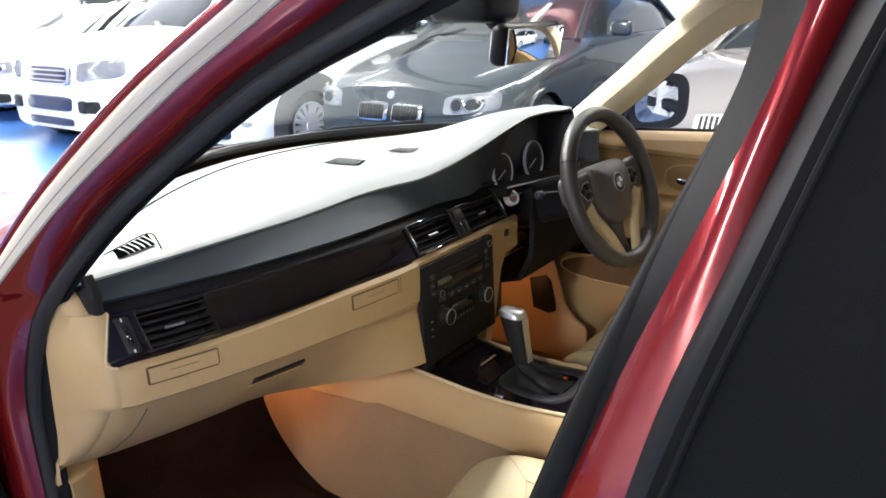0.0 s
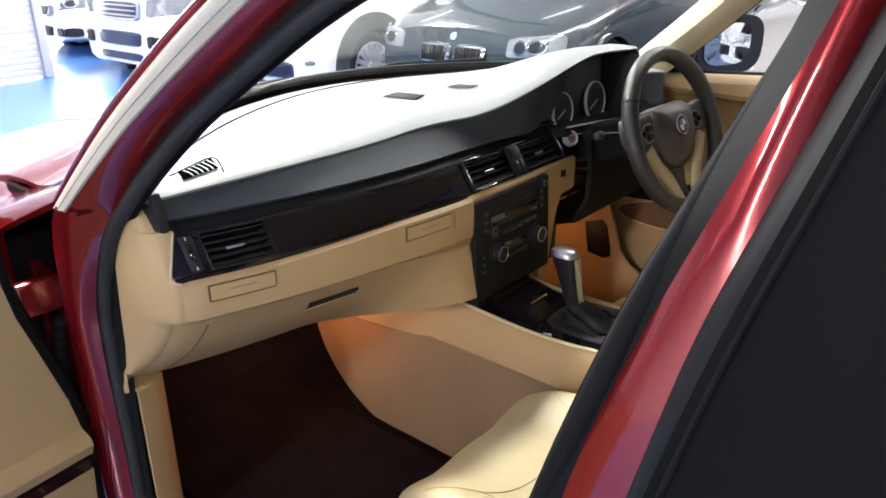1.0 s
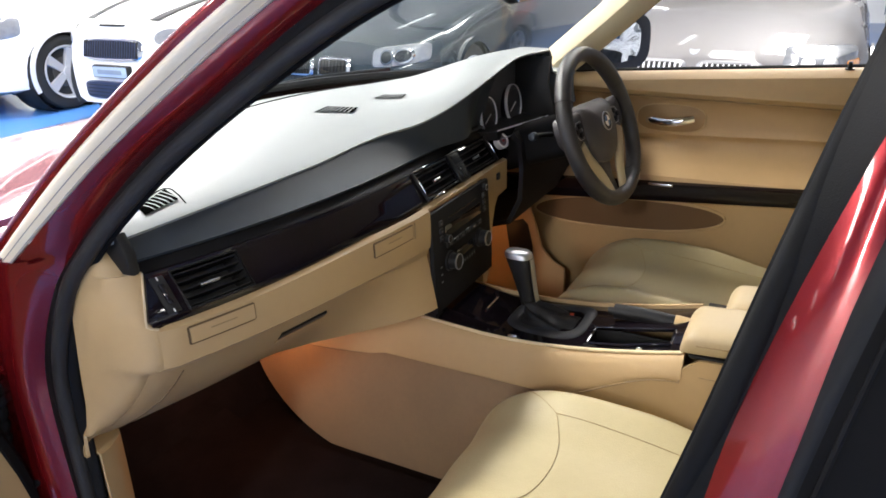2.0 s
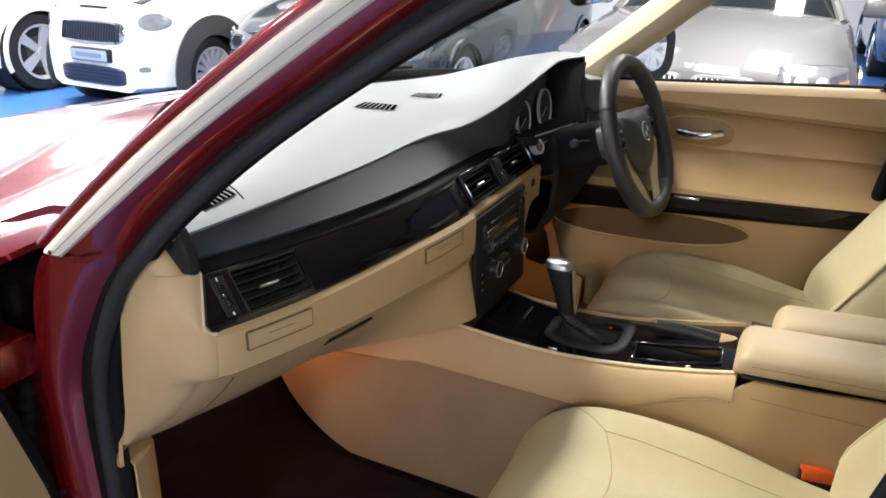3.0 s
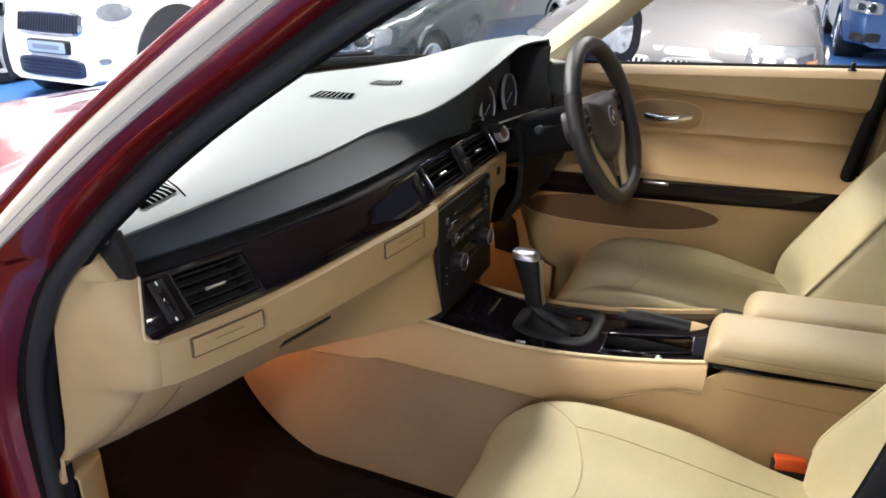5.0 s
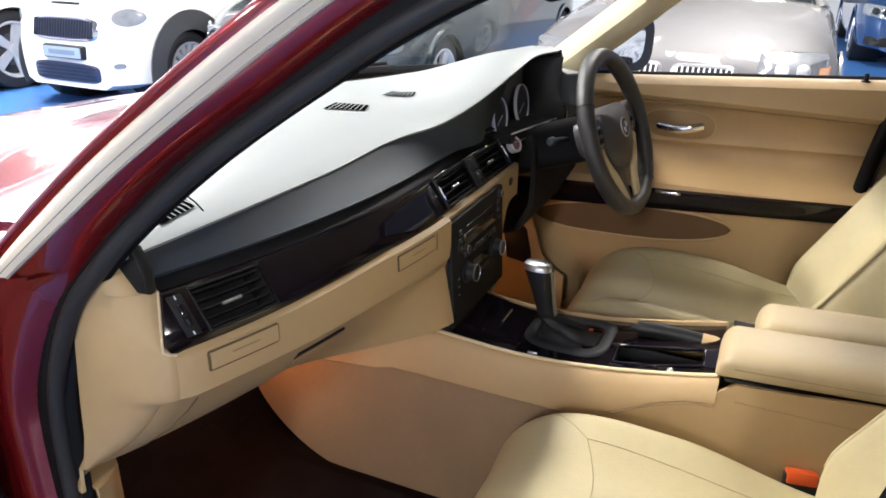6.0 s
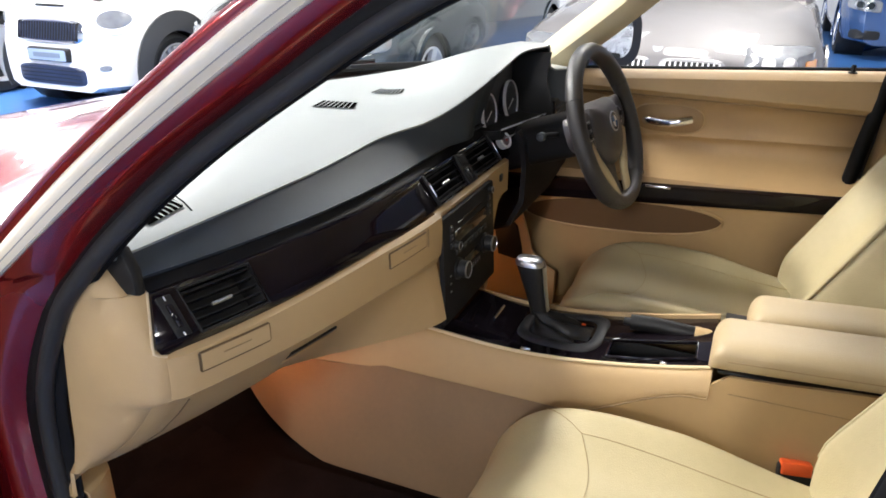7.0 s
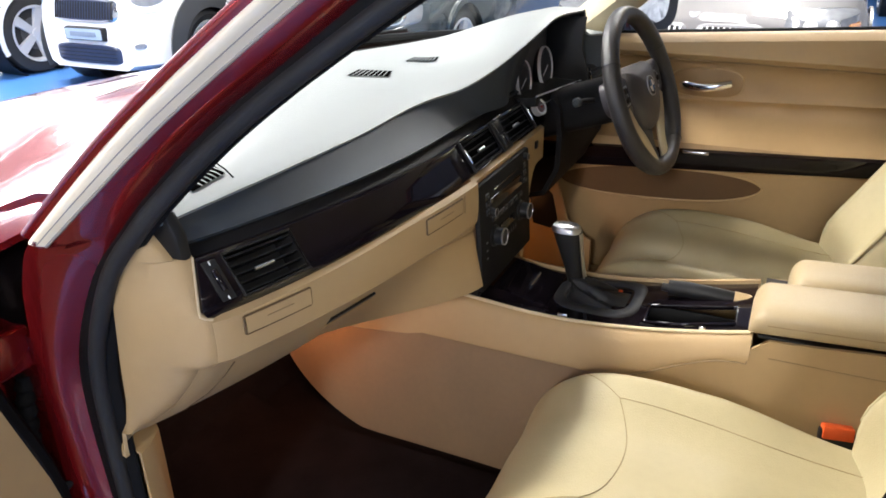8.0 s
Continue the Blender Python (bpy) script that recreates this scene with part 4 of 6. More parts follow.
def seat(cx, dy, lift, label):
    s = thing("front_seat", (cx, -0.45, 0.24), label, "car seat", "front seats")
    W, Y0, LEN = 0.224, -0.108 + dy, 0.59

    def top(u, y):
        """Height of the cushion: soft side bolsters, a dished middle, a rounded front."""
        f = (Y0 - y) / LEN
        a = abs(u)
        roll = math.sqrt(max(0.0, 1 - (1 - min(1.0, max(0.0, f) / 0.28)) ** 2.6) ** 0.9)
        bol = 0.044 * math.exp(-((a - 0.76) / 0.30) ** 2) * (0.45 + 0.55 * S(f * 2.5))
        return 0.364 + lift + 0.148 * roll - 0.030 * f + bol - 0.085 * S((a - 0.74) / 0.26) ** 1.8 + 0.006 * math.cos(a * 5) - 0.032 * S((f - 0.5) / 0.4) * S((a - 0.35) / 0.5)

    def wide(f):
        return W * (0.78 + 0.22 * math.sqrt(max(0, 1 - (1 - min(1, f / 0.30)) ** 2)))

    rows = []
    for f in [(k / 34) ** 1.6 for k in range(35)]:
        y, w = Y0 - LEN * f, wide(f)
        row = [Vector((cx - w * 0.99, y, 0.29)), Vector((cx - w * 1.015, y, 0.35))]
        row += [Vector((cx + w * u, y, top(u, y))) for u in xs(-1, 1, 44)]
        row += [Vector((cx + w * 1.015, y, 0.35)), Vector((cx + w * 0.99, y, 0.29))]
        rows.append(row)
    front = [Vector((p.x, Y0 + 0.002, min(p.z, 0.30))) for p in rows[0]]
    bm = bmesh.new()
    grid(bm, [front, *rows])
    cushion = part("seat_cushion", bm, LEATHER, s, "smooth cream leather cushion", angle=75)
    at = lambda u, f, h=0.0006: Vector((cx + wide(f) * u, Y0 - LEN * f, top(u, Y0 - LEN * f) + h))
    for side in (-1, 1):
        part("cushion_seam", tube([at(side * (0.56 - 0.05 * S((f - 0.3) / 0.5)), f) for f in xs(0.275, 0.92, 18)], 0.0006, 6), SEATSEAM, cushion)
        part("corner_seam", tube([at(side * (0.56 + 0.24 * g), 0.275 - 0.125 * g) for g in xs(0, 1, 8)], 0.0006, 6), SEATSEAM, cushion)
    part("cross_seam", tube([at(u, 0.335 - 0.06 * (u / 0.56) ** 2) for u in xs(-0.56, 0.56, 16)], 0.0006, 6), SEATSEAM, cushion)

    def back_y(z):
        return -0.600 + 1.6 * min(0.0, dy - 0.027) - 0.58 * (z - 0.52)

    def shape(f, u):
        """Width share and forward swell of the backrest at a height f and a place u across."""
        a = abs(u)
        bol = 0.066 * S(f / 0.25) * (1 - 0.65 * S((f - 0.6) / 0.4))
        return bol * math.exp(-((a - 0.76) / 0.24) ** 2) - 0.085 * S((a - 0.72) / 0.28) ** 1.8

    def bw(f):
        return 0.220 * (1 - 0.28 * S((f - 0.55) / 0.45)) * math.sqrt(max(0.35, 1 - max(0, (f - 0.9) / 0.1) ** 2))

    rows = []
    for f in xs(0, 1, 30):
        z, w = 0.43 + 0.67 * f, bw(f)
        y0 = back_y(z) - 0.05 * S((f - 0.92) / 0.08)
        row = [Vector((cx + w * u, y0 + shape(f, u), z)) for u in xs(-1, 1, 40)]
        row += [Vector((cx + w * 0.99, y0 - 0.12, z)), Vector((cx, y0 - 0.15, z)), Vector((cx - w * 0.99, y0 - 0.12, z))]
        rows.append(row)
    bm = bmesh.new()
    grid(bm, rows, close=True, caps=True)
    back = part("backrest", bm, LEATHER, s, "smooth cream leather backrest with side bolsters", angle=75)
    for side in (-1, 1):
        line = [Vector((cx + side * bw(f) * 0.80, back_y(0.43 + 0.67 * f) + shape(f, 0.80) + 0.001, 0.43 + 0.67 * f)) for f in xs(0.18, 0.88, 18)]
        part("backrest_piping", tube(line, 0.0040, 8), LEATHER, back)
        part("piping_seam", tube([p + Vector((-side * 0.0055, 0.0008, 0)) for p in line], 0.0013, 6), SEAM, back)
    head = bmesh.new()
    hrows = []
    for f in xs(0, 1, 10):
        z = 1.13 + 0.17 * f
        k = math.sqrt(max(0.02, 1 - (2 * f - 1) ** 4))
        hrows.append([Vector((cx + 0.125 * k * math.copysign(abs(math.cos(a)) ** 0.6, math.cos(a)), back_y(z) - 0.05 + 0.05 * k * math.sin(a), z)) for a in xs(0, 2 * math.pi, 24)[:-1]])
    grid(head, hrows, close=True, caps=True)
    part("headrest", head, LEATHER, s)
    for px in (-0.05, 0.05):
        part("headrest_post", tube([(cx + px, back_y(1.07) - 0.05, 1.07), (cx + px, back_y(1.16) - 0.05, 1.16)], 0.006, 8), CHROME, s)
    for rx in (-0.17, 0.17):
        part("seat_rail", rbox((cx + rx - 0.02, -0.66, 0.236), (cx + rx + 0.02, -0.20, 0.30), 0.004), BLACK, s)
    part("seat_base", rbox((cx - 0.19, -0.64, 0.28), (cx + 0.19, -0.19, 0.34), 0.02), BLACK, s)
    return s


seat(-0.380, -0.018, 0.0, "cream leather passenger seat with dark seams")
seat(0.380, 0.016, 0.024, "cream leather driver seat behind the steering wheel")
belt = thing("seat_belt_buckle", (-0.15, -0.61, 0.46), "black seat belt buckle with an orange-red press button", "seat belt buckle")
part("buckle_body", rbox((-0.027, -0.011, -0.09), (0.027, 0.011, 0.028), 0.005, Matrix.Translation((-0.140, -0.622, 0.452)) @ pose(0, 0, 0, -14, 0, -80)), BLACK, belt)
part("press_button", rbox((-0.024, -0.0135, 0.012), (0.024, 0.009, 0.034), 0.003, Matrix.Translation((-0.140, -0.622, 0.452)) @ pose(0, 0, 0, -14, 0, -80)), ORANGE, belt)
belt2 = thing("seat_belt_buckle", (0.155, -0.61, 0.46), "black seat belt buckle beside the driver seat", "seat belt buckle")
part("buckle_body", rbox((-0.022, -0.009, -0.07), (0.022, 0.009, 0.028), 0.005, Matrix.Translation((0.150, -0.64, 0.50)) @ pose(0, 0, 0, -6, 0, 100)), BLACK, belt2)

# ---- red car body ----
def ribbon(a, b, n, across, thick, bulge=0.0, ref=(-1, 0, 0.2)):
    """A panel between two edge lines, swelling by bulge in its middle."""
    pa, pb = resample(curve_pts(a), n), resample(curve_pts(b), n)
    rv = Vector(ref)
    return sheet([[p.lerp(q, f) + rv * bulge * math.sin(math.pi * f) for f in xs(0, 1, across)] for p, q in zip(pa, pb)], thick)


# lines of the door opening from the roof down: seal, pale strip, red flange
SEAL_IN = [(-0.563, -0.52, 1.365), (-0.597, -0.38, 1.30), (-0.632, -0.20, 1.22), (-0.660, -0.071, 1.14), (-0.684, 0.040, 1.06), (-0.706, 0.131, 0.98), (-0.723, 0.186, 0.92), (-0.730, 0.231, 0.86), (-0.732, 0.277, 0.75), (-0.731, 0.290, 0.65), (-0.731, 0.292, 0.46), (-0.732, 0.290, 0.34), (-0.732, 0.25, 0.285)]
SEAL_OUT = [(-0.593, -0.40, 1.375), (-0.628, -0.27, 1.30), (-0.662, -0.136, 1.22), (-0.687, -0.027, 1.14), (-0.709, 0.080, 1.06), (-0.726, 0.167, 0.98), (-0.737, 0.222, 0.92), (-0.743, 0.272, 0.86), (-0.744, 0.328, 0.75), (-0.743, 0.347, 0.65), (-0.743, 0.341, 0.46), (-0.744, 0.335, 0.32), (-0.744, 0.30, 0.25)]
WH_LO = [(-0.628, -0.336, 1.38), (-0.663, -0.216, 1.30), (-0.697, -0.096, 1.22), (-0.726, 0.011, 1.14), (-0.751, 0.113, 1.06), (-0.770, 0.206, 0.98), (-0.780, 0.287, 0.912)]
WH_UP = [(-0.665, -0.302, 1.38), (-0.696, -0.180, 1.30), (-0.727, -0.059, 1.22), (-0.748, 0.050, 1.14), (-0.762, 0.154, 1.06), (-0.770, 0.249, 0.98), (-0.776, 0.322, 0.914)]
RED_OUT = [(p[0] + 0.002, p[1] + 0.016, p[2] + 0.006) for p in WH_UP]

body = thing("red_car", (0, 0, 0), "dark red four-door car with its front passenger door open", "car")
part("pillar_strip", ribbon(WH_LO, WH_UP, 40, 10, 0.010, 0.011), STRIP, body, "pale satin strip along the pillar")
for f, w in ((0.30, 0.0008), (0.05, 0.0020)):
    a, b = resample(curve_pts(WH_LO), 30), resample(curve_pts(WH_UP), 30)
    part("strip_groove", tube([p.lerp(q, f) + Vector((-1, 0, 0.2)) * (0.011 * math.sin(math.pi * f) - 0.0004) for p, q in zip(a, b)], w, 6), material("strip_shadow_gap", (0.34, 0.30, 0.25), 0.5), body)
part("outer_pillar", ribbon(WH_UP, RED_OUT, 40, 5, 0.010, 0.004), RED, body)
glazing = [Vector(p) + Vector((0.022, 0.008, -0.006)) for p in RED_OUT]
part("glass_seal", tube(resample(curve_pts(glazing), 30), 0.007, 8), RUBBER, body)

# hinge pillar: flange, rolled edge and the inner face
outer = [(-0.772, 0.280, 0.940), (-0.784, 0.318, 0.91), (-0.784, 0.348, 0.85), (-0.780, 0.368, 0.77), (-0.776, 0.382, 0.68), (-0.774, 0.388, 0.60), (-0.774, 0.388, 0.48), (-0.774, 0.38, 0.32), (-0.77, 0.34, 0.23)]
part("a_pillar", ribbon(SEAL_OUT, [*WH_LO, *outer[1:]], 90, 10, 0.015, 0.007, (-0.6, -0.7, 0.3)), RED, body, "dark red door pillar")
far_out = [(p[0] + 0.010, p[1] + 0.14, p[2]) for p in outer[3:]]
# added dark panel imitates the shade in the hollow behind the wing
part("wing_cavity_shade", rbox((-0.862, 0.520, 0.30), (-0.720, 0.535, 0.815), 0.004), CARPET, body, "dark panel standing for the shade behind the wing")
part("hinge_pillar_side", ribbon(outer[3:], far_out, 36, 4, 0.012, 0.0, (0, -1, 0)), RED, body)
part("pillar_crease", tube(resample(curve_pts([(p[0] + 0.022, p[1] - 0.014, p[2]) for p in outer[3:]]), 24), 0.003, 8), RED, body)

part("opening_trim", ribbon([(p[0] + 0.004, p[1] + 0.012, p[2]) for p in SEAL_IN[6:]], [(-0.715, p[1] + 0.11, p[2]) for p in SEAL_IN[6:]], 30, 4, 0.006), BEIGE, body)
# door seal: a flat black carrier and a hollow bulb
part("seal_carrier", ribbon(SEAL_IN, SEAL_OUT, 70, 5, 0.012, 0.010), RUBBER, body, "black rubber door seal")
bulb_line = [Vector(a).lerp(Vector(b), 0.36) + Vector((-0.007, 0.0, 0.001)) for a, b in zip(SEAL_IN, SEAL_OUT)]
part("seal_bulb", tube(resample(curve_pts(bulb_line), 70), 0.0115, 10), material("grey_black_seal_bulb", (0.026, 0.026, 0.027), 0.5, vary=0.2, scale=10, spec=0.2), body)
part("seal_lip", tube([p + Vector((0.003, 0.002, 0)) for p in resample(curve_pts(SEAL_IN), 60)], 0.0035, 8), RUBBER, body)

# B pillar with its seal, rear door frame beside it
def to_sill(line, ahead=1.0):
    """Carries a pillar line on from the belt down to the sill."""
    x, y, _ = line[-1]
    return line + [(x - 0.010, y + 0.070 * ahead, 0.62), (x - 0.014, y + 0.13 * ahead, 0.46), (x - 0.004, y + 0.20 * ahead, 0.30)]


BS_L = to_sill([(-0.618, -0.664, 1.35), (-0.668, -0.662, 1.25), (-0.720, -0.633, 1.15), (-0.775, -0.604, 1.05), (-0.808, -0.578, 0.95), (-0.818, -0.551, 0.85), (-0.824, -0.524, 0.75)])
BS_R = to_sill([(-0.696, -0.716, 1.35), (-0.728, -0.694, 1.25), (-0.756, -0.662, 1.15), (-0.783, -0.629, 1.05), (-0.812, -0.601, 0.95), (-0.836, -0.583, 0.85), (-0.853, -0.566, 0.75)], 0.3)
BR = to_sill([(-0.674, -0.742, 1.35), (-0.716, -0.715, 1.25), (-0.757, -0.689, 1.15), (-0.795, -0.663, 1.05), (-0.822, -0.645, 0.95), (-0.840, -0.627, 0.85), (-0.852, -0.608, 0.75)], 0.3)
BG = to_sill([(-0.712, -0.763, 1.35), (-0.750, -0.732, 1.25), (-0.780, -0.705, 1.15), (-0.804, -0.678, 1.05), (-0.825, -0.656, 0.95), (-0.840, -0.638, 0.85), (-0.851, -0.620, 0.75)], 0.3)
part("b_pillar_seal", ribbon(BS_L, BS_R, 50, 5, 0.02, 0.002), RUBBER, body, "black rubber seal on the B pillar")
part("b_seal_bulb", tube([p + Vector((0.000, -0.012, 0)) for p in resample(curve_pts(BS_L), 50)], 0.010, 10), RUBBER, body)
part("b_pillar", ribbon(BS_R, BR, 50, 8, 0.015, 0.004), RED, body, "glossy red B pillar")
BW = [(p[0] - 0.004, p[1] - 0.16, p[2] + 0.004) for p in BG]
rear = thing("rear_door", (-0.83, -1.0, 0.25), "closed red rear door with black window frame and tinted glass", "car door")
part("frame_edge", ribbon(BR, BG, 50, 5, 0.02, 0.003), GREYRUB, rear, "grey rubber edge strip")
part("pillar_cover", ribbon(BG[:6], BW[:6], 30, 5, 0.012, 0.004), material("satin_black_cover", (0.0050, 0.0048, 0.0050), 0.6, vary=0.2, spec=0.08), rear, "satin black window pillar cover")
part("cover_joint", tube([p + Vector((-0.003, 0, 0)) for p in resample(curve_pts([Vector(a).lerp(Vector(b), 0.06) for a, b in zip(BG[:6], BW[:6])]), 24)], 0.0025, 6), RUBBER, rear)
RWG = [(p[0] + 0.012, p[1] - 0.70, p[2] + 0.012) for p in BW[:6]]
part("rear_window", ribbon([(p[0] + 0.010, p[1] + 0.01, p[2]) for p in BW[:6]], RWG, 20, 6, 0), TINTED, rear, "dark tinted window")
skin_a, skin_b = BG[5:], [(p[0] - 0.03, p[1] - 0.95, p[2] + 0.01) for p in BG[5:]]
part("door_skin", ribbon(skin_a, skin_b, 20, 10, 0.02, 0.05), RED, rear)
part("belt_moulding", tube([Vector((-0.800, -0.69 - 0.10 * k, 0.930 + 0.006 * k)) for k in range(9)], 0.009, 8), RUBBER, rear)

# sills, floor pan, roof
for side in (-1, 1):
    sill = [[Vector((side * x, y, z)) for x, z in ((0.70, 0.235), (0.712, 0.285), (0.735, 0.292), (0.775, 0.285), (0.82, 0.25), (0.85, 0.20), (0.84, 0.14))] for y in xs(0.36, -1.6, 12)]
    part("sill", sheet(sill, 0.008), RED, body)
    part("sill_cover", rbox((min(side * 0.66, side * 0.715), -1.5, 0.236), (max(side * 0.66, side * 0.715), 0.33, 0.290), 0.008), BEIGE, body)
floor_rows = [[Vector((x, y, 0.236 + 0.34 * S((y - 0.50) / 0.30) + 0.20 * S((0.10 - abs(x)) / 0.12))) for x in xs(-0.70, 0.70, 28)] for y in xs(0.86, -1.7, 30)]
part("floor_carpet", sheet(floor_rows, 0.015), CARPET, body, "dark carpeted footwell")
part("firewall", slab([(0.72, 0.40), (0.74, 0.40), (0.69, 0.815), (0.67, 0.815)], -0.70, 0.70), CARPET, body)
part("under_body", rbox((-0.78, -2.2, 0.16), (0.78, 2.0, 0.21), 0.01), BLACK, body)
for side in (-1, 1):
    part("kick_panel", sheet([[Vector((side * x, y + lid, z)) for x, y in ((0.727, 0.284), (0.706, 0.288), (0.676, 0.303), (0.656, 0.336), (0.648, 0.42), (0.646, 0.66))] for z, lid in [(z, 0.0) for z in xs(0.24, 0.570, 6)] + [(0.5715, 0.004), (0.5720, 0.06)]], 0.004), BEIGE, body, "beige kick panel")
mat_rows = [[Vector((x, y, 0.248 + 0.30 * S((y - 0.50) / 0.30))) for x in xs(-0.62, -0.22, 8)] for y in xs(0.62, -0.16, 12)]
fm = thing("floor_mat", (-0.42, 0.2, 0.25), "dark carpet mat in the passenger footwell", "floor mat")
part("mat", sheet(mat_rows, 0.006), material("mat_carpet", (0.014, 0.0105, 0.0115), 0.95, spec=0.05, vary=0.45, scale=14, bump=0.9, bump_scale=1700), fm)


def roof_row(y, lift=0.0):
    return [Vector((x, y, 1.352 + lift + 0.055 * (1 - (x / 0.62) ** 2) * (0.55 + 0.45 * S((-0.15 - y) / 0.6)))) for x in xs(-0.60, 0.60, 20)]


part("roof_panel", sheet([roof_row(y, 0.0) for y in xs(-0.22, -1.75, 16)], 0.006), RED, body)
part("headliner", sheet([[Vector((p.x * 0.97, p.y, p.z - 0.030)) for p in roof_row(y)] for y in xs(-0.20, -1.75, 16)], 0.006), HEADLINER, body, "cream fabric headliner")
for side in (-1, 1):
    part("roof_rail", tube([Vector((side * 0.58, y, 1.335)) for y in xs(-0.24, -1.7, 10)], 0.028, 10), RED, body)
header = [Vector((x, -0.185 + 0.10 * (1 - (x / 0.6) ** 2), 1.320 + 0.035 * (1 - (x / 0.6) ** 2))) for x in xs(-0.58, 0.58, 20)]
part("header_rail", sweep(header, [(a * 1.4, b) for a, b in ring(0.020, 10)], (0, 0, 1)), HEADLINER, body)
part("sun_visor", rbox((-0.50, -0.30, 1.318), (-0.08, -0.14, 1.332), 0.006, None), HEADLINER, body)
part("sun_visor", rbox((0.08, -0.30, 1.318), (0.50, -0.14, 1.332), 0.006, None), HEADLINER, body)

# windscreen
wb = [Vector((x, y_glass(x) + 0.030, 0.950 + 0.018 * (1 - (x / 0.72) ** 2))) for x in xs(-0.715, 0.715, 24)]
wt = [Vector((x, -0.185 + 0.10 * (1 - (x / 0.6) ** 2), 1.320 + 0.035 * (1 - (x / 0.6) ** 2))) for x in xs(-0.575, 0.575, 24)]
ws = part("windscreen", sheet([[p.lerp(q, f) + Vector((0, 0.5, 0.8)) * 0.028 * math.sin(math.pi * f) for f in xs(0, 1, 8)] for p, q in zip(wb, wt)], 0), GLASS, body, "clear windscreen")
ws.visible_shadow = False
part("screen_band", tube([p + Vector((0, -0.012, 0.002)) for p in wb], 0.011, 8), BLACK, ws, "black band along the glass base")

# bonnet, wings, cowl, wipers
for side in (-1, 1):
    part("cowl_side", rbox((min(side * 0.700, side * 0.712), 0.345 if side < 0 else 0.262, 0.24), (max(side * 0.700, side * 0.712), 0.70, 0.86), 0.003), CARPET, body)
hood_rows = []
for y in xs(0.0, 1.0, 24):
    row = []
    for x in xs(-0.69, 0.69, 30):
        y0 = y_glass(x) + 0.115 - 0.070 * S((abs(x) - 0.12) / 0.3)
        yy = y0 + (1.86 - y0) * y
        k = (abs(x) / 0.69)
        v = max(0.0, (yy - 0.70) / 1.16)
        row.append(Vector((x, yy, 0.955 - 0.20 * v - 0.05 * v * v - (0.028 + 0.068 * S((yy - 0.36) / 0.24)) * k ** 2 + 0.012 * math.exp(-((abs(x) - 0.38) / 0.10) ** 2) * (1 - y) - 0.06 * S((y - 0.85) / 0.15))))
    hood_rows.append(row)
part("bonnet", sheet(hood_rows, 0.012), RED, body, "glossy red bonnet")
for side in (-1, 1):
    rows = []
    for y in xs(0.34, 1.95, 30):
        d = 0.955 - 0.068 * S((y - 0.36) / 0.24) - 0.20 * S((y - 0.65) / 1.25) - 0.10 * S((y - 1.55) / 0.4)
        edge = 0.688 - 0.02 * S((y - 1.4) / 0.5)
        ry = [(edge, d - 0.036), (edge + 0.012, d - 0.036), (edge + 0.06, d - 0.050), (edge + 0.11, d - 0.082), (edge + 0.150, d - 0.14), (edge + 0.174, d - 0.24), (edge + 0.180, 0.62), (edge + 0.182, 0.56), (edge + 0.182, 0.50), (edge + 0.180, 0.44), (edge + 0.176, 0.38), (edge + 0.168, 0.33), (edge + 0.160, 0.28)]
        if y < 0.50:
            ry = [(a, z + (0.016 if side < 0 else -0.03) * (1 - (y - 0.34) / 0.16)) for a, z in ry[:3]] + ry[3:]
        rows.append([Vector((side * a, y + 0.20 * S((0.92 - z) / 0.10) * (1 - min(1.0, (y - 0.33) / 0.5)), z)) for a, z in ry])
    ys = xs(0.34, 1.95, 30)
    part("wing", sheet(rows, 0.010, lambda i, j: j > 4 and math.hypot((ys[i] + ys[i + 1]) / 2 - 1.36, rows[i][j].z - 0.30) < 0.35), RED, body, "glossy red front wing")
cowl = [[Vector((x, y_glass(x) + 0.028 + (0.15 - 0.07 * S((abs(x) - 0.12) / 0.3)) * f, 0.944 + 0.006 * f + 0.016 * (1 - (x / 0.72) ** 2) - 0.02 * math.sin(math.pi * f) - (0.018 + 0.022 * S((abs(x) - 0.2) / 0.3)) * f)) for f in xs(0, 1, 4)] for x in xs(-0.70, 0.70, 24)]
part("cowl_panel", sheet(cowl, 0.006), BLACK, body, "black plastic cowl")
for a, b in (((-0.34, 0.565), (0.06, 0.66)), ((0.02, 0.70), (0.56, 0.52))):
    pa, pb = Vector((*a, 0.958)), Vector((*b, 0.966))
    part("wiper", tube([pa, pa.lerp(pb, 0.5) + Vector((0, 0, 0.012)), pb], 0.006, 8), BLACK, body)

# closed tail and nose of the body
for side in (-1, 1):
    rows = [[Vector((side * x * (1 - 0.10 * S((-2.1 - y) / 0.5)), y, z)) for x, z in ((0.775, 0.985), (0.84, 0.93), (0.875, 0.80), (0.885, 0.66), (0.885, 0.58), (0.884, 0.50), (0.88, 0.42), (0.87, 0.35), (0.85, 0.28))] for y in xs(-1.60, -2.58, 22)]
    ys2 = xs(-1.60, -2.58, 22)
    part("rear_quarter", sheet(rows, 0.0, lambda i, j: j > 2 and math.hypot((ys2[i] + ys2[i + 1]) / 2 + 1.42, rows[i][j].z - 0.30) < 0.35), RED, body)
    part("c_pillar", ribbon([(side * 0.60, -1.40, 1.345), (side * 0.68, -1.55, 1.15), (side * 0.77, -1.68, 0.975)], [(side * 0.56, -1.75, 1.345), (side * 0.66, -1.96, 1.16), (side * 0.75, -2.12, 0.985)], 14, 5, 0.0, 0.015, (side, 0, 0.2)), RED, body)
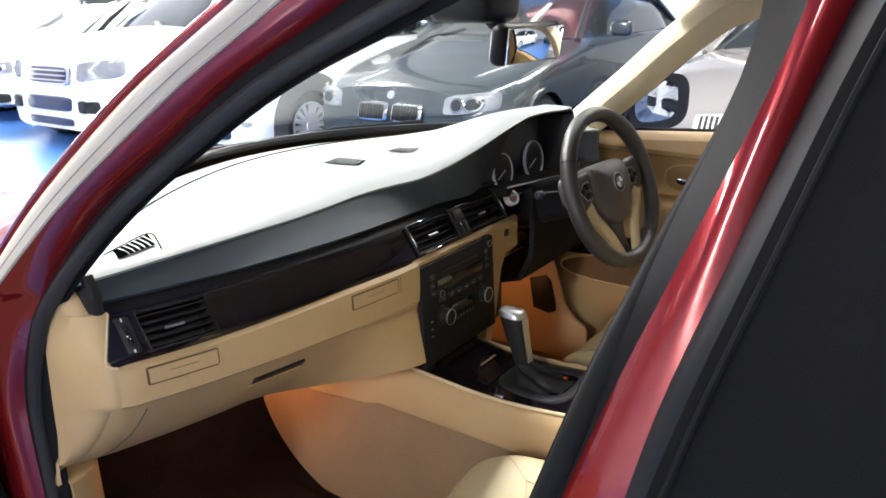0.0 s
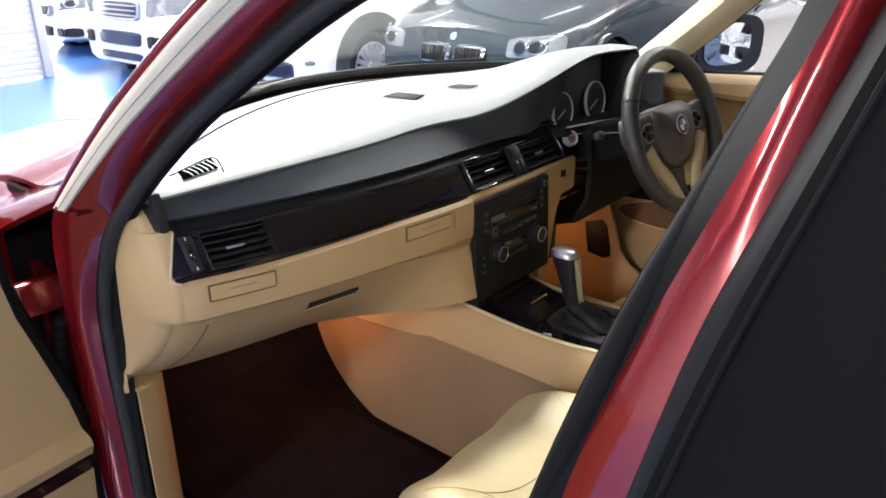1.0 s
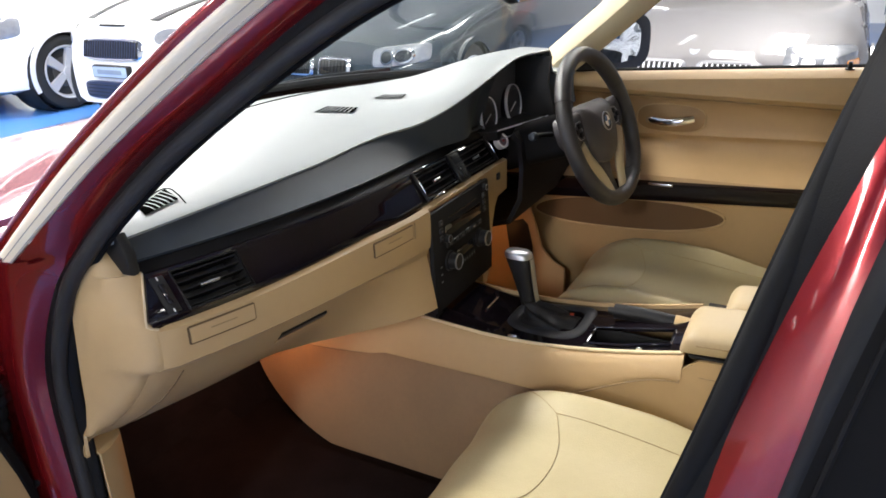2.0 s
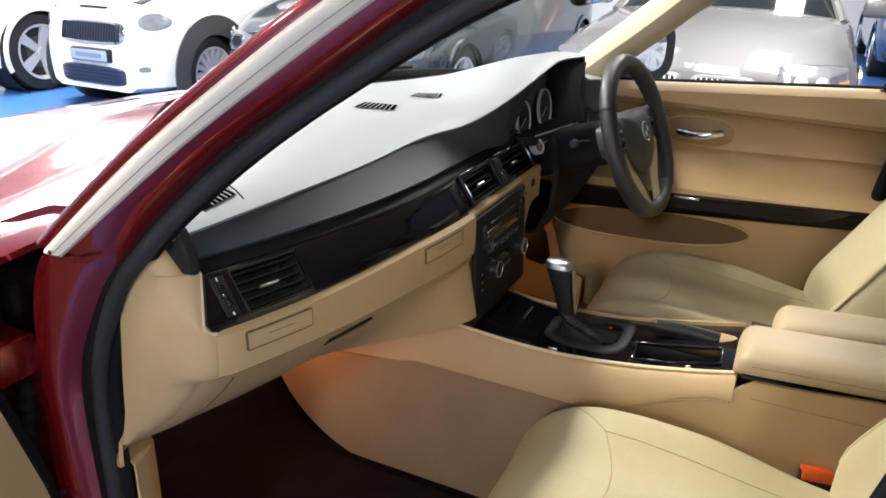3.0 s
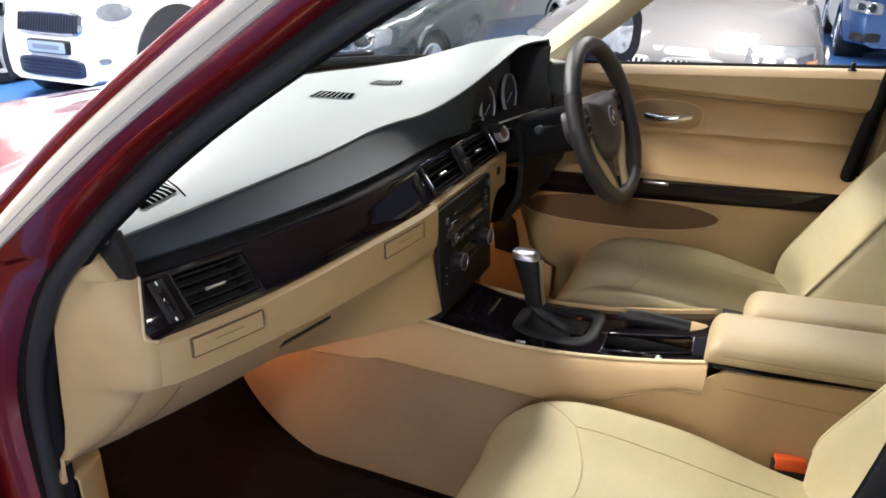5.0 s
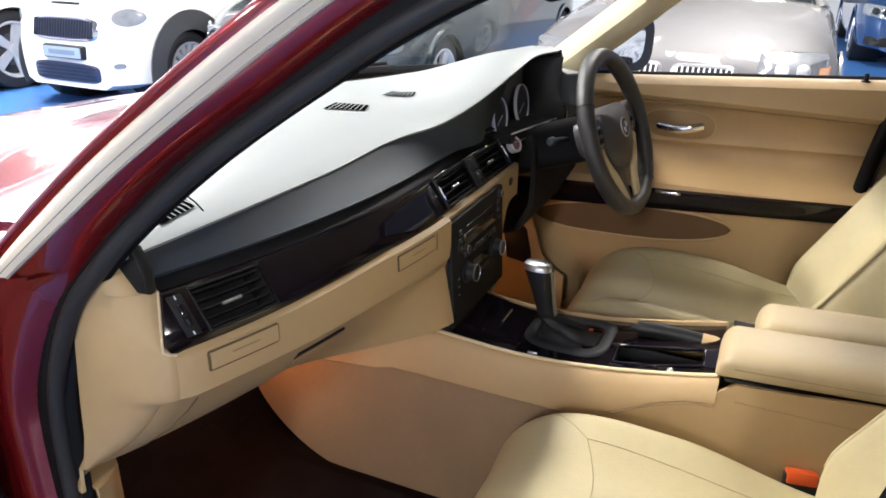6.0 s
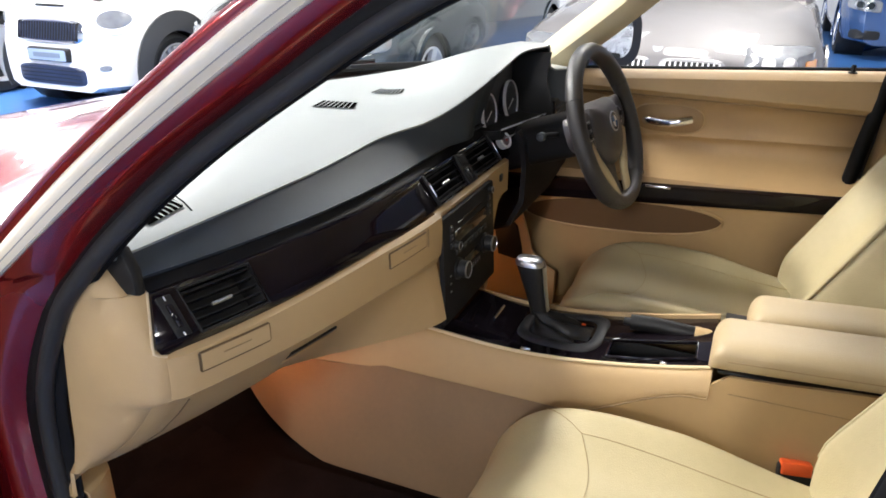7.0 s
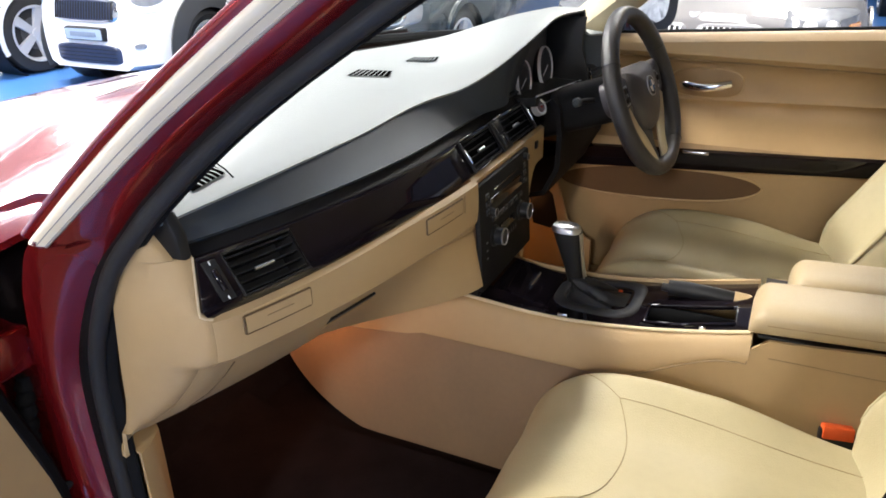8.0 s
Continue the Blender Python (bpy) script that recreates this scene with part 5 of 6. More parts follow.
part("rear_screen", sheet([[Vector((x * (0.56 + 0.18 * f) / 0.60, -1.74 - 0.40 * f + 0.04 * (x / 0.6) ** 2, 1.385 - 0.40 * f - 0.04 * (x / 0.6) ** 2)) for x in xs(-0.60, 0.60, 12)] for f in xs(0, 1, 6)], 0.0), TINTED, body, "dark rear window")
part("boot_lid", sheet([[Vector((x, y, 0.995 + 0.025 * (1 - (x / 0.78) ** 2) - 0.03 * S((-2.3 - y) / 0.3))) for x in xs(-0.775, 0.775, 14)] for y in xs(-2.10, -2.60, 8)], 0.0), RED, body)
part("rear_bumper", sheet([[Vector((x, -2.60 - 0.10 * math.sin(math.pi * f) + 0.10 * (abs(x) / 0.80) ** 4, 0.28 + 0.69 * f)) for f in xs(0, 1, 8)] for x in xs(-0.80, 0.80, 16)], 0.0), RED, body)
part("front_bumper", sheet([[Vector((x, 1.93 + 0.10 * math.sin(math.pi * min(1.0, f * 0.8)) - 0.12 * (abs(x) / 0.84) ** 5, 0.20 + 0.38 * f)) for f in xs(0, 1, 8)] for x in xs(-0.845, 0.845, 20)], 0.0), RED, body)
def nose_row(x):
    """From the top of the bumper back up to the bonnet's edge."""
    k = min(1.0, abs(x) / 0.69)
    low = Vector((x, 1.989 - 0.12 * (abs(x) / 0.84) ** 5, 0.580))
    high = Vector((x, 1.855, 0.640 - 0.096 * k * k))
    return [low.lerp(high, f) + Vector((0, 0.012, 0.012)) * math.sin(math.pi * f) for f in xs(0, 1, 4)]


part("nose_panel", sheet([nose_row(x) for x in xs(-0.845, 0.845, 24)], 0.0), RED, body)
part("rear_bulkhead", slab([(-1.70, 0.24), (-1.72, 0.24), (-1.80, 0.99), (-1.78, 0.99)], -0.70, 0.70), BEIGE, body)
part("parcel_shelf", rbox((-0.70, -2.10, 0.965), (0.70, -1.78, 0.98), 0.003), BEIGE, body)
far_door = thing("rear_door", (0.83, -1.2, 0.25), "closed red rear door on the far side", "car door")
part("door_skin", sheet([[Vector((x, y, z)) for x, z in ((0.775, 0.975), (0.84, 0.92), (0.875, 0.80), (0.885, 0.62), (0.87, 0.40), (0.83, 0.28))] for y in xs(-0.76, -1.60, 10)], 0.0), RED, far_door)
part("rear_window", sheet([[Vector((0.765 - 0.175 * f, y + (0.05 if y > -1 else 0.22) * -f * (1 if y > -1 else -1), 0.975 + 0.36 * f)) for f in xs(0, 1, 4)] for y in xs(-0.78, -1.66, 8)], 0.0), TINTED, far_door, "dark tinted window")

# interior mirror
mir = thing("rear_view_mirror", (0.02, -0.10, 1.20), "black interior mirror hanging from the windscreen", "mirror")
MM = Matrix.Translation((0.025, -0.130, 1.226)) @ pose(0, 0, 0, 6, 0, 2)
part("mirror_housing", rbox((-0.118, -0.006, -0.036), (0.118, 0.028, 0.036), 0.016, MM, seg=3), BLACK, mir)
part("mirror_glass", rbox((-0.110, -0.009, -0.030), (0.110, -0.0055, 0.030), 0.012, MM, seg=2), MIRROR, mir, "reflecting mirror glass")
part("mirror_stem", tube([(0.02, -0.105, 1.226), (0.005, -0.06, 1.262), (-0.01, -0.03, 1.305)], 0.014, 10), BLACK, mir)
part("sensor_cover", rbox((-0.085, -0.10, 1.262), (0.045, 0.03, 1.325), 0.022, seg=3), BLACK, mir)

# right A pillar trim
pill = curve_pts([(0.700, 0.118, 0.935), (0.668, 0.030, 1.005), (0.628, -0.095, 1.105), (0.588, -0.215, 1.205), (0.560, -0.33, 1.285), (0.545, -0.46, 1.322)], 6)
part("a_pillar_trim", sweep(pill, [(-0.046, -0.018), (-0.030, 0.008), (0.0, 0.020), (0.030, 0.010), (0.048, -0.016), (0.0, -0.030)], (-1, -0.3, 0.2)), HEADLINER, body, "cream pillar trim")
pout = [p + Vector((0.050, 0.025, 0.005)) for p in pill]
part("a_pillar", tube(pout, 0.026, 10), RED, body)
part("pillar_seal", tube([p + Vector((0.030, -0.045, -0.008)) for p in pill], 0.012, 8), RUBBER, body)
part("b_pillar_trim", sweep(curve_pts([(0.705, -0.800, 0.45), (0.705, -0.800, 0.75), (0.690, -0.815, 0.95), (0.640, -0.850, 1.15), (0.575, -0.88, 1.32)], 6), [(-0.070, -0.01), (-0.05, 0.018), (0.05, 0.018), (0.070, -0.01)], (-1, 0, 0.2)), BEIGE, body, "beige B pillar trim")
part("b_pillar_seal", tube(curve_pts([(0.694, -0.672, 0.35), (0.690, -0.688, 0.62), (0.688, -0.716, 0.85), (0.690, -0.738, 0.97), (0.645, -0.758, 1.12), (0.585, -0.79, 1.30)], 6), 0.017, 10), RUBBER, body)


# ---- driver door ----
driver = thing("driver_door", (0.75, -0.25, 0.28), "closed driver door lined in beige with dark wood strip", "car door")


def level(z_front, slope):
    return lambda y: z_front + slope * (-0.03 - y)


BELT, FOLD, LEDGE, ST, SB = level(0.962, 0.060), level(0.916, -0.015), level(0.718, 0.012), level(0.684, 0.050), level(0.626, 0.070)
DY = xs(0.26, -0.735, 40)


def door_rows(points):
    return [[Vector((x(y) if callable(x) else x, y, z(y))) for x, z in points] for y in DY]


def off(fn, d):
    return lambda y: fn(y) + d


part("upper_pad", sheet(door_rows([(0.742, off(BELT, -0.004)), (0.728, BELT), (0.705, off(BELT, -0.004)), (0.686, off(BELT, -0.018)), (0.681, off(FOLD, 0.012)), (0.690, FOLD), (0.702, off(FOLD, -0.004))]), 0.006), BEIGE, driver, "padded beige door top")
part("pad_joint", tube([Vector((0.6935, y, FOLD(y) - 0.003)) for y in DY[::2]], 0.0022, 6), SEAM, driver)
insert = door_rows([(0.702, off(FOLD, -0.004)), (0.712, off(FOLD, -0.014)), (0.716, level(0.865, 0)), (0.718, level(0.84, 0)), (0.715, level(0.815, 0.02)), (0.712, level(0.800, 0.035)), (0.720, level(0.792, 0.035)), (0.722, level(0.785, 0.03)), (0.718, level(0.770, 0.02)), (0.704, level(0.755, 0.012)), (0.672, off(LEDGE, 0.016)), (0.645, LEDGE), (0.632, off(LEDGE, -0.008)), (0.630, ST)])
# shade below the padded door top is put into this darker beige
part("door_panel", sheet(insert, 0.006), material("shaded_beige_insert", (0.40, 0.262, 0.122), 0.5, vary=0.08, scale=4, bump=0.25, bump_scale=900, grain="leather"), driver, "beige door lining with armrest ledge")
part("wood_strip", sheet(door_rows([(0.632, off(ST, 0.004)), (0.618, off(ST, 0.000)), (0.618, lambda y: (ST(y) + SB(y)) / 2), (0.632, off(SB, 0.001)), (0.650, off(SB, -0.003))]), 0.006), GLOSS, driver, "glossy dark wood strip")
part("strip_chrome", rbox((0.6145, -0.30, 0.690), (0.6185, -0.235, 0.697), 0.002), CHROME, driver)
lowp = door_rows([(0.650, off(SB, -0.001)), (0.660, off(SB, -0.010)), (0.668, level(0.58, 0.02)), (0.672, level(0.50, 0)), (0.680, level(0.42, 0)), (0.694, level(0.34, 0)), (0.705, level(0.29, 0))])
part("lower_panel", sheet(lowp, 0.006), BEIGE, driver, "beige lower door panel")
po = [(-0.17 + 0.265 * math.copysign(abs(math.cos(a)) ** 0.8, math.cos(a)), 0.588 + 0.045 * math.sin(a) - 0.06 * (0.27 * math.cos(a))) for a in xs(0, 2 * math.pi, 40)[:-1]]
# flat slab; the shade inside the pocket is put into its dark brown
part("door_pocket", slab(po, 0.655, 0.672), material("shadow_brown_carpet", (0.12, 0.068, 0.03), 0.9, vary=0.15, bump=0.5, bump_scale=1200), driver, "carpeted door pocket, its shade put into dark brown")
part("pocket_rim", tube([Vector((0.657, y, z)) for y, z in po + po[:1]], 0.0045, 8), BEIGE, driver)
bowl = [(-0.262 + 0.088 * math.copysign(abs(math.cos(a)) ** 0.7, math.cos(a)), 0.852 + 0.036 * math.copysign(abs(math.sin(a)) ** 0.7, math.sin(a))) for a in xs(0, 2 * math.pi, 32)[:-1]]
# flat slab; the hollow's shade is put into a darkened beige
part("handle_bowl", slab(bowl, 0.709, 0.716, 0.002), material("shade_beige_bowl", (0.30, 0.185, 0.08), 0.5, vary=0.08), driver)
part("bowl_rim", tube([Vector((0.713, y, z)) for y, z in bowl + bowl[:1]], 0.0030, 6), BEIGE, driver)
hp = curve_pts([(0.712, -0.200, 0.842), (0.698, -0.216, 0.845), (0.690, -0.258, 0.843), (0.692, -0.298, 0.850), (0.704, -0.322, 0.855)], 6)
part("door_handle", sweep(hp, [(a * 1.7, b * 0.8) for a, b in ring(0.0062, 10)], (-1, 0, 0)), CHROME, driver, "chrome inner door handle")
part("lock_pin", lathe((0.715, -0.663, 0.998), (0, 0, 1), [(0.0055, 0), (0.0055, 0.014), (0.004, 0.018), (0, 0.018)], 14), BLACK, driver)
part("pin_collar", lathe((0.715, -0.663, 0.997), (0, 0, 1), [(0.011, 0), (0.010, 0.003), (0, 0.003)], 16), BLACK, driver)
part("belt_seal", tube([Vector((0.744, y, BELT(y) - 0.002)) for y in DY[::2]], 0.008, 8), RUBBER, driver)
part("door_shell", sheet([[Vector((x, y, z)) for x, z in ((0.750, BELT(y) - 0.01), (0.80, BELT(y) - 0.03), (0.86, 0.82), (0.885, 0.62), (0.87, 0.40), (0.82, 0.28))] for y in xs(0.36, -0.74, 16)], 0.012), RED, driver)
part("door_edge", sheet([[Vector((x, -0.738 + 0.03 * S((0.95 - z) / 0.35), z)) for x in (0.69, 0.74, 0.80)] for z in xs(0.29, 0.99, 10)], 0.006), BLACK, driver)
part("sail_panel", slab([(0.175, 0.952), (-0.035, 0.968), (-0.050, 1.030), (0.03, 1.008), (0.11, 0.97)], 0.716, 0.745, 0.004), BLACK, driver, "black mirror sail panel")
mrows = []
for f in xs(0, 1, 10):
    k = math.sqrt(max(0.01, 1 - (1 - f) ** 2.4)) if f < 1 else 1
    mrows.append([Vector((0.925 + 0.130 * k * math.copysign(abs(math.cos(a)) ** 0.62, math.cos(a)), 0.055 - 0.135 * f, 1.020 + 0.080 * k * math.copysign(abs(math.sin(a)) ** 0.62, math.sin(a)))) for a in xs(0, 2 * math.pi, 28)[:-1]])
mb = bmesh.new()
grid(mb, mrows, close=True, caps=True)
TURN = Matrix.Translation((0.92, -0.03, 1.022)) @ pose(0, 0, 0, 0, 0, -20) @ Matrix.Translation((-0.92, 0.03, -1.022))
bmesh.ops.transform(mb, matrix=TURN, verts=mb.verts)
ext = part("door_mirror", mb, BLACK, driver, "black door mirror housing")
mg = bmesh.new()
grid(mg, [[TURN @ Vector((0.905 + 0.092 * k * math.copysign(abs(math.cos(a)) ** 0.62, math.cos(a)), -0.0835, 1.024 + 0.056 * k * math.copysign(abs(math.sin(a)) ** 0.62, math.sin(a)))) for a in xs(0, 2 * math.pi, 28)[:-1]] for k in (1.0, 0.02)], close=True, caps=True)
part("mirror_glass", mg, MIRROR, ext, "mirror glass of the door mirror")
part("mirror_foot", tube([(0.74, -0.005, 0.985), (0.80, -0.005, 0.985), (0.86, -0.01, 0.99)], 0.018, 10), BLACK, ext)

# ---- open passenger door ----
DD = Vector((-0.985, -0.17, 0)).normalized()
D0 = Vector((-0.792, 0.372, 0))
open_door = thing("passenger_door", (-0.85, 0.40, 0.28), "open red passenger door with beige lining", "car door")


def on_door(u, z, out=0.0):
    return D0 + DD * u + Vector((DD.y, -DD.x, 0)) * out + Vector((0, 0, z))


def door_front(z):
    return 0.005 + 0.075 * S((z - 0.48) / 0.36)


inner = []
for z, o in ((0.30, 0.0), (0.36, 0.006), (0.40, 0.012), (0.418, 0.014)):
    inner.append([on_door(door_front(z) + (1.02 - door_front(z)) * k / 16, z + 0.05 * k / 16, -o) for k in range(17)])
upper = []
for z, o in ((0.452, 0.020), (0.474, 0.030), (0.486, 0.026), (0.50, 0.006), (0.56, 0.0), (0.66, 0.0), (0.70, 0.002), (0.74, 0.0), (0.80, 0.004), (0.84, 0.006), (0.865, -0.008)):
    upper.append([on_door(door_front(z) + (1.02 - door_front(z)) * k / 16, z + 0.05 * k / 16, -o) for k in range(17)])
part("lower_panel", sheet(inner, 0.008), BEIGE, open_door, "beige lower door panel")
part("door_panel", sheet(upper, 0.008), BEIGE, open_door, "beige door lining")
part("wood_strip", sheet([[on_door(0.012 + 1.0 * k / 16, z + 0.05 * k / 16, -o) for k in range(17)] for z, o in ((0.418, 0.014), (0.424, 0.020), (0.446, 0.022), (0.452, 0.018))], 0.006), GLOSS, open_door, "glossy dark wood strip")
front_line = [on_door(door_front(z) - 0.008, z, 0.012) for z in xs(0.26, 0.88, 14)]
part("door_seal", tube(front_line, 0.015, 8), RUBBER, open_door)
shell = [[on_door(u, z, 0.02 + 0.10 * S(z / 0.5)) for u in xs(-0.01, 1.04, 10)] for z in (0.26, 0.45, 0.62, 0.80, 0.88)]
part("door_shell", sheet(shell, 0.008), RED, open_door)
part("door_end", sheet([[on_door(door_front(z) - 0.012, z, o) for o in (0.012, 0.05, 0.10)] for z in xs(0.26, 0.88, 10)], 0.006), RED, open_door)
part("sash_foot", rbox((-0.03, -0.02, 0.0), (0.03, 0.03, 0.05), 0.01, Matrix.Translation(on_door(0.10, 0.865, 0.02))), BLACK, open_door)
# hinge, check strap, wiring gaiter between door and pillar
part("hinge", rbox((-0.045, -0.012, -0.03), (0.03, 0.012, 0.03), 0.006, Matrix.Translation((-0.800, 0.392, 0.752))), RED, open_door)
part("hinge", rbox((-0.045, -0.012, -0.03), (0.03, 0.012, 0.03), 0.006, Matrix.Translation((-0.800, 0.400, 0.40))), RED, open_door)
gait = curve_pts([(-0.772, 0.415, 0.70), (-0.786, 0.410, 0.65), (-0.792, 0.412, 0.59), (-0.790, 0.420, 0.53), (-0.782, 0.44, 0.46), (-0.775, 0.455, 0.43)], 8)
gb = bmesh.new()
grows = []
for i, p in enumerate(gait):
    rr = 0.0125 + 0.0022 * math.cos(i * 2.2)
    grows.append([p + Vector((rr * math.cos(a), rr * math.sin(a), 0)) for a in xs(0, 2 * math.pi, 12)[:-1]])
grid(gb, grows, close=True, caps=True)
part("wiring_gaiter", gb, RUBBER, open_door, "black ribbed wiring gaiter")
part("check_strap", tube([(-0.738, 0.362, 0.540), (-0.760, 0.380, 0.525), (-0.796, 0.405, 0.498)], 0.007, 8), BLACK, open_door, "black door check strap")
part("strap_plate", rbox((-0.752, 0.358, 0.522), (-0.730, 0.372, 0.558), 0.004), BLACK, open_door)

# ---- hall ----
def structure(ob, label, category):
    return tagged(ob, label, category, kind="structure")


structure(part("floor", sheet([[Vector((x, y, 0.0)) for x in xs(-9, 14, 6)] for y in xs(-9, 14.5, 6)], -0.1), EPOXY), "glossy blue painted concrete showroom floor", "floor")
structure(part("ceiling", rbox((-9, -9, CEILING), (14, 14.5, CEILING + 0.15), 0), material("grey_ceiling", (0.26, 0.26, 0.27), 0.85, vary=0.15, scale=0.8)), "grey showroom ceiling", "ceiling")
structure(part("wall_east", rbox((13.8, -9, 0), (14, 14.5, CEILING), 0), PLASTER), "plain white showroom wall", "wall")
structure(part("wall_west", rbox((-9.2, -9, 0), (-9, 14.5, CEILING), 0), PLASTER), "plain white showroom wall", "wall")
structure(part("wall_south", rbox((-9, -9.2, 0), (14, -9, CEILING), 0), PLASTER), "plain white showroom wall", "wall")
north = bmesh.new()
for lo, hi in (((-9, 13.0, 0), (1.0, 13.2, CEILING)), ((9.0, 13.0, 0), (14, 13.2, CEILING)), ((1.0, 13.0, 3.5), (9.0, 13.2, CEILING))):
    rbox(lo, hi, 0, bm=north)
structure(part("wall_north", north, PLASTER), "white wall with a wide open roller door", "wall")
structure(part("backdrop", rbox((-4, 17.0, -0.5), (14, 17.1, 6.0), 0), lamp_material("bright_daylight", (0.95, 0.98, 1.0), 3.0)), "bright daylight outside the open door", "backdrop")
structure(part("ground", rbox((-9, 13.0, -0.1), (14, 40, -0.004), 0), material("pale_concrete", (0.45, 0.44, 0.42), 0.8)), "pale concrete outside the roller door", "ground")

tube_lamp = lamp_material("tube_glow", (1.0, 0.98, 0.95), 9.0)
# also houses the added, unseen fill light at x -7.8
for tx2, ty2 in TUBES:
    light = thing("ceiling_light", (tx2, ty2, CEILING), "long white fluorescent ceiling light", "ceiling light", "showroom ceiling lights")
    part("light_housing", rbox((tx2 - tube_length(tx2) / 2, ty2 - 0.28, CEILING - 0.06), (tx2 + tube_length(tx2) / 2, ty2 + 0.28, CEILING - 0.002), 0.01), PLASTER, light)
    for k in (-0.14, 0.14):
        part("light_tube", tube([(tx2 - tube_length(tx2) / 2 + 0.05, ty2 + k, CEILING - 0.085), (tx2 + tube_length(tx2) / 2 - 0.05, ty2 + k, CEILING - 0.085)], 0.018, 8), tube_lamp, light)

# more rows of slim tubes under the ceiling
for ty2 in (-2.4, 1.0, 4.2, 7.4, 10.6):
    for tx2 in (-6.6, -1.8, 2.6, 7.0):
        light = thing("ceiling_light", (tx2, ty2, CEILING), "long white fluorescent ceiling light", "ceiling light", "showroom ceiling lights")
        part("light_housing", rbox((tx2 - 0.75, ty2 - 0.09, CEILING - 0.05), (tx2 + 0.75, ty2 + 0.09, CEILING - 0.002), 0.01), PLASTER, light)
        part("light_tube", tube([(tx2 - 0.72, ty2, CEILING - 0.075), (tx2 + 0.72, ty2, CEILING - 0.075)], 0.02, 8), tube_lamp, light)

# slatted shutter panel
shutter = thing("roller_shutter", (1.0, 7.5, 0), "grey-lilac slatted metal shutter standing on the floor", "shutter")
for k in range(40):
    z = 0.02 + 0.062 * k
    part("slat", rbox((-0.3, 7.47, z), (2.18, 7.50, z + 0.059), 0.006), LILAC, shutter)
part("shutter_post", rbox((2.18, 7.42, 0), (2.27, 7.54, 2.6), 0.01), LILAC, shutter)
part("shutter_post", rbox((-0.40, 7.42, 0), (-0.30, 7.54, 2.6), 0.01), LILAC, shutter)


# ---- parked cars ----
def road_wheel(owner, centre, R0, side, spokes, rim_mat, ax=None):
    """A tyre with a spoked rim; side: which way its face looks along y."""
    ax = ax or (0, side, 0)
    ty = part("wheel", lathe(centre, ax, [(R0 * 0.70, -0.17), (R0 * 0.93, -0.17), (R0, -0.13), (R0, -0.05), (R0 * 0.96, -0.015), (R0 * 0.84, 0.0), (R0 * 0.70, -0.012), (R0 * 0.70, -0.17)], 36), TYRE, owner, "black tyre on an alloy rim")
    part("rim", lathe(centre, ax, [(R0 * 0.61, -0.06), (R0 * 0.62, -0.03), (R0 * 0.66, 0.0), (R0 * 0.71, 0.002), (R0 * 0.70, -0.012), (R0 * 0.70, -0.06), (R0 * 0.61, -0.06)], 36), rim_mat, ty)
    part("wheel_back", lathe(centre, ax, [(R0 * 0.635, -0.052), (R0 * 0.63, -0.046), (0.0, -0.046)], 30), TYRE, ty)
    m = Matrix.Translation(centre) @ Vector(ax).to_track_quat("Z", "Y").to_matrix().to_4x4()
    for k in range(spokes):
        a = 360 * k / spokes
        sp = bmesh.new()
        w0, w1 = (0.030, 0.042) if spokes < 8 else (0.016, 0.020)
        q = [m @ pose(0, 0, 0, 0, 0, a) @ Vector(p) for p in ((0.03, -w0, -0.02), (0.03, w0, -0.02), (R0 * 0.64, w1, -0.004), (R0 * 0.64, -w1, -0.004), (0.03, -w0, -0.05), (0.03, w0, -0.05), (R0 * 0.64, w1, -0.04), (R0 * 0.64, -w1, -0.04))]
        v = [sp.verts.new(p) for p in q]
        for f in ((0, 1, 2, 3), (4, 7, 6, 5), (0, 3, 7, 4), (1, 5, 6, 2), (0, 4, 5, 1), (3, 2, 6, 7)):
            sp.faces.new([v[i] for i in f])
        part("spoke", sp, rim_mat, ty, smooth=False)
    part("hub_cap", lathe(centre, ax, [(0.045, -0.03), (0.042, -0.008), (0.0, -0.006)], 18), rim_mat, ty)
    part("brake_disc", lathe(centre, ax, [(R0 * 0.40, -0.050), (R0 * 0.40, -0.042), (0, -0.042)], 24), material("worn_brake_disc", (0.12, 0.12, 0.125), 0.4, 0.8), ty)


for wx in (-1, 1):
    for wy in (1.36, -1.42):
        road_wheel(body, Vector((wx * 0.845, wy, 0.318)), 0.318, wx, 5, ALLOY, (wx, 0, 0))
        part("wheel_well", lathe((wx * 0.80, wy, 0.30), (wx, 0, 0), [(0, -0.265), (0.355, -0.265), (0.355, 0.04), (0.35, 0.04), (0.35, -0.26), (0, -0.26)], 28), BLACK, body)


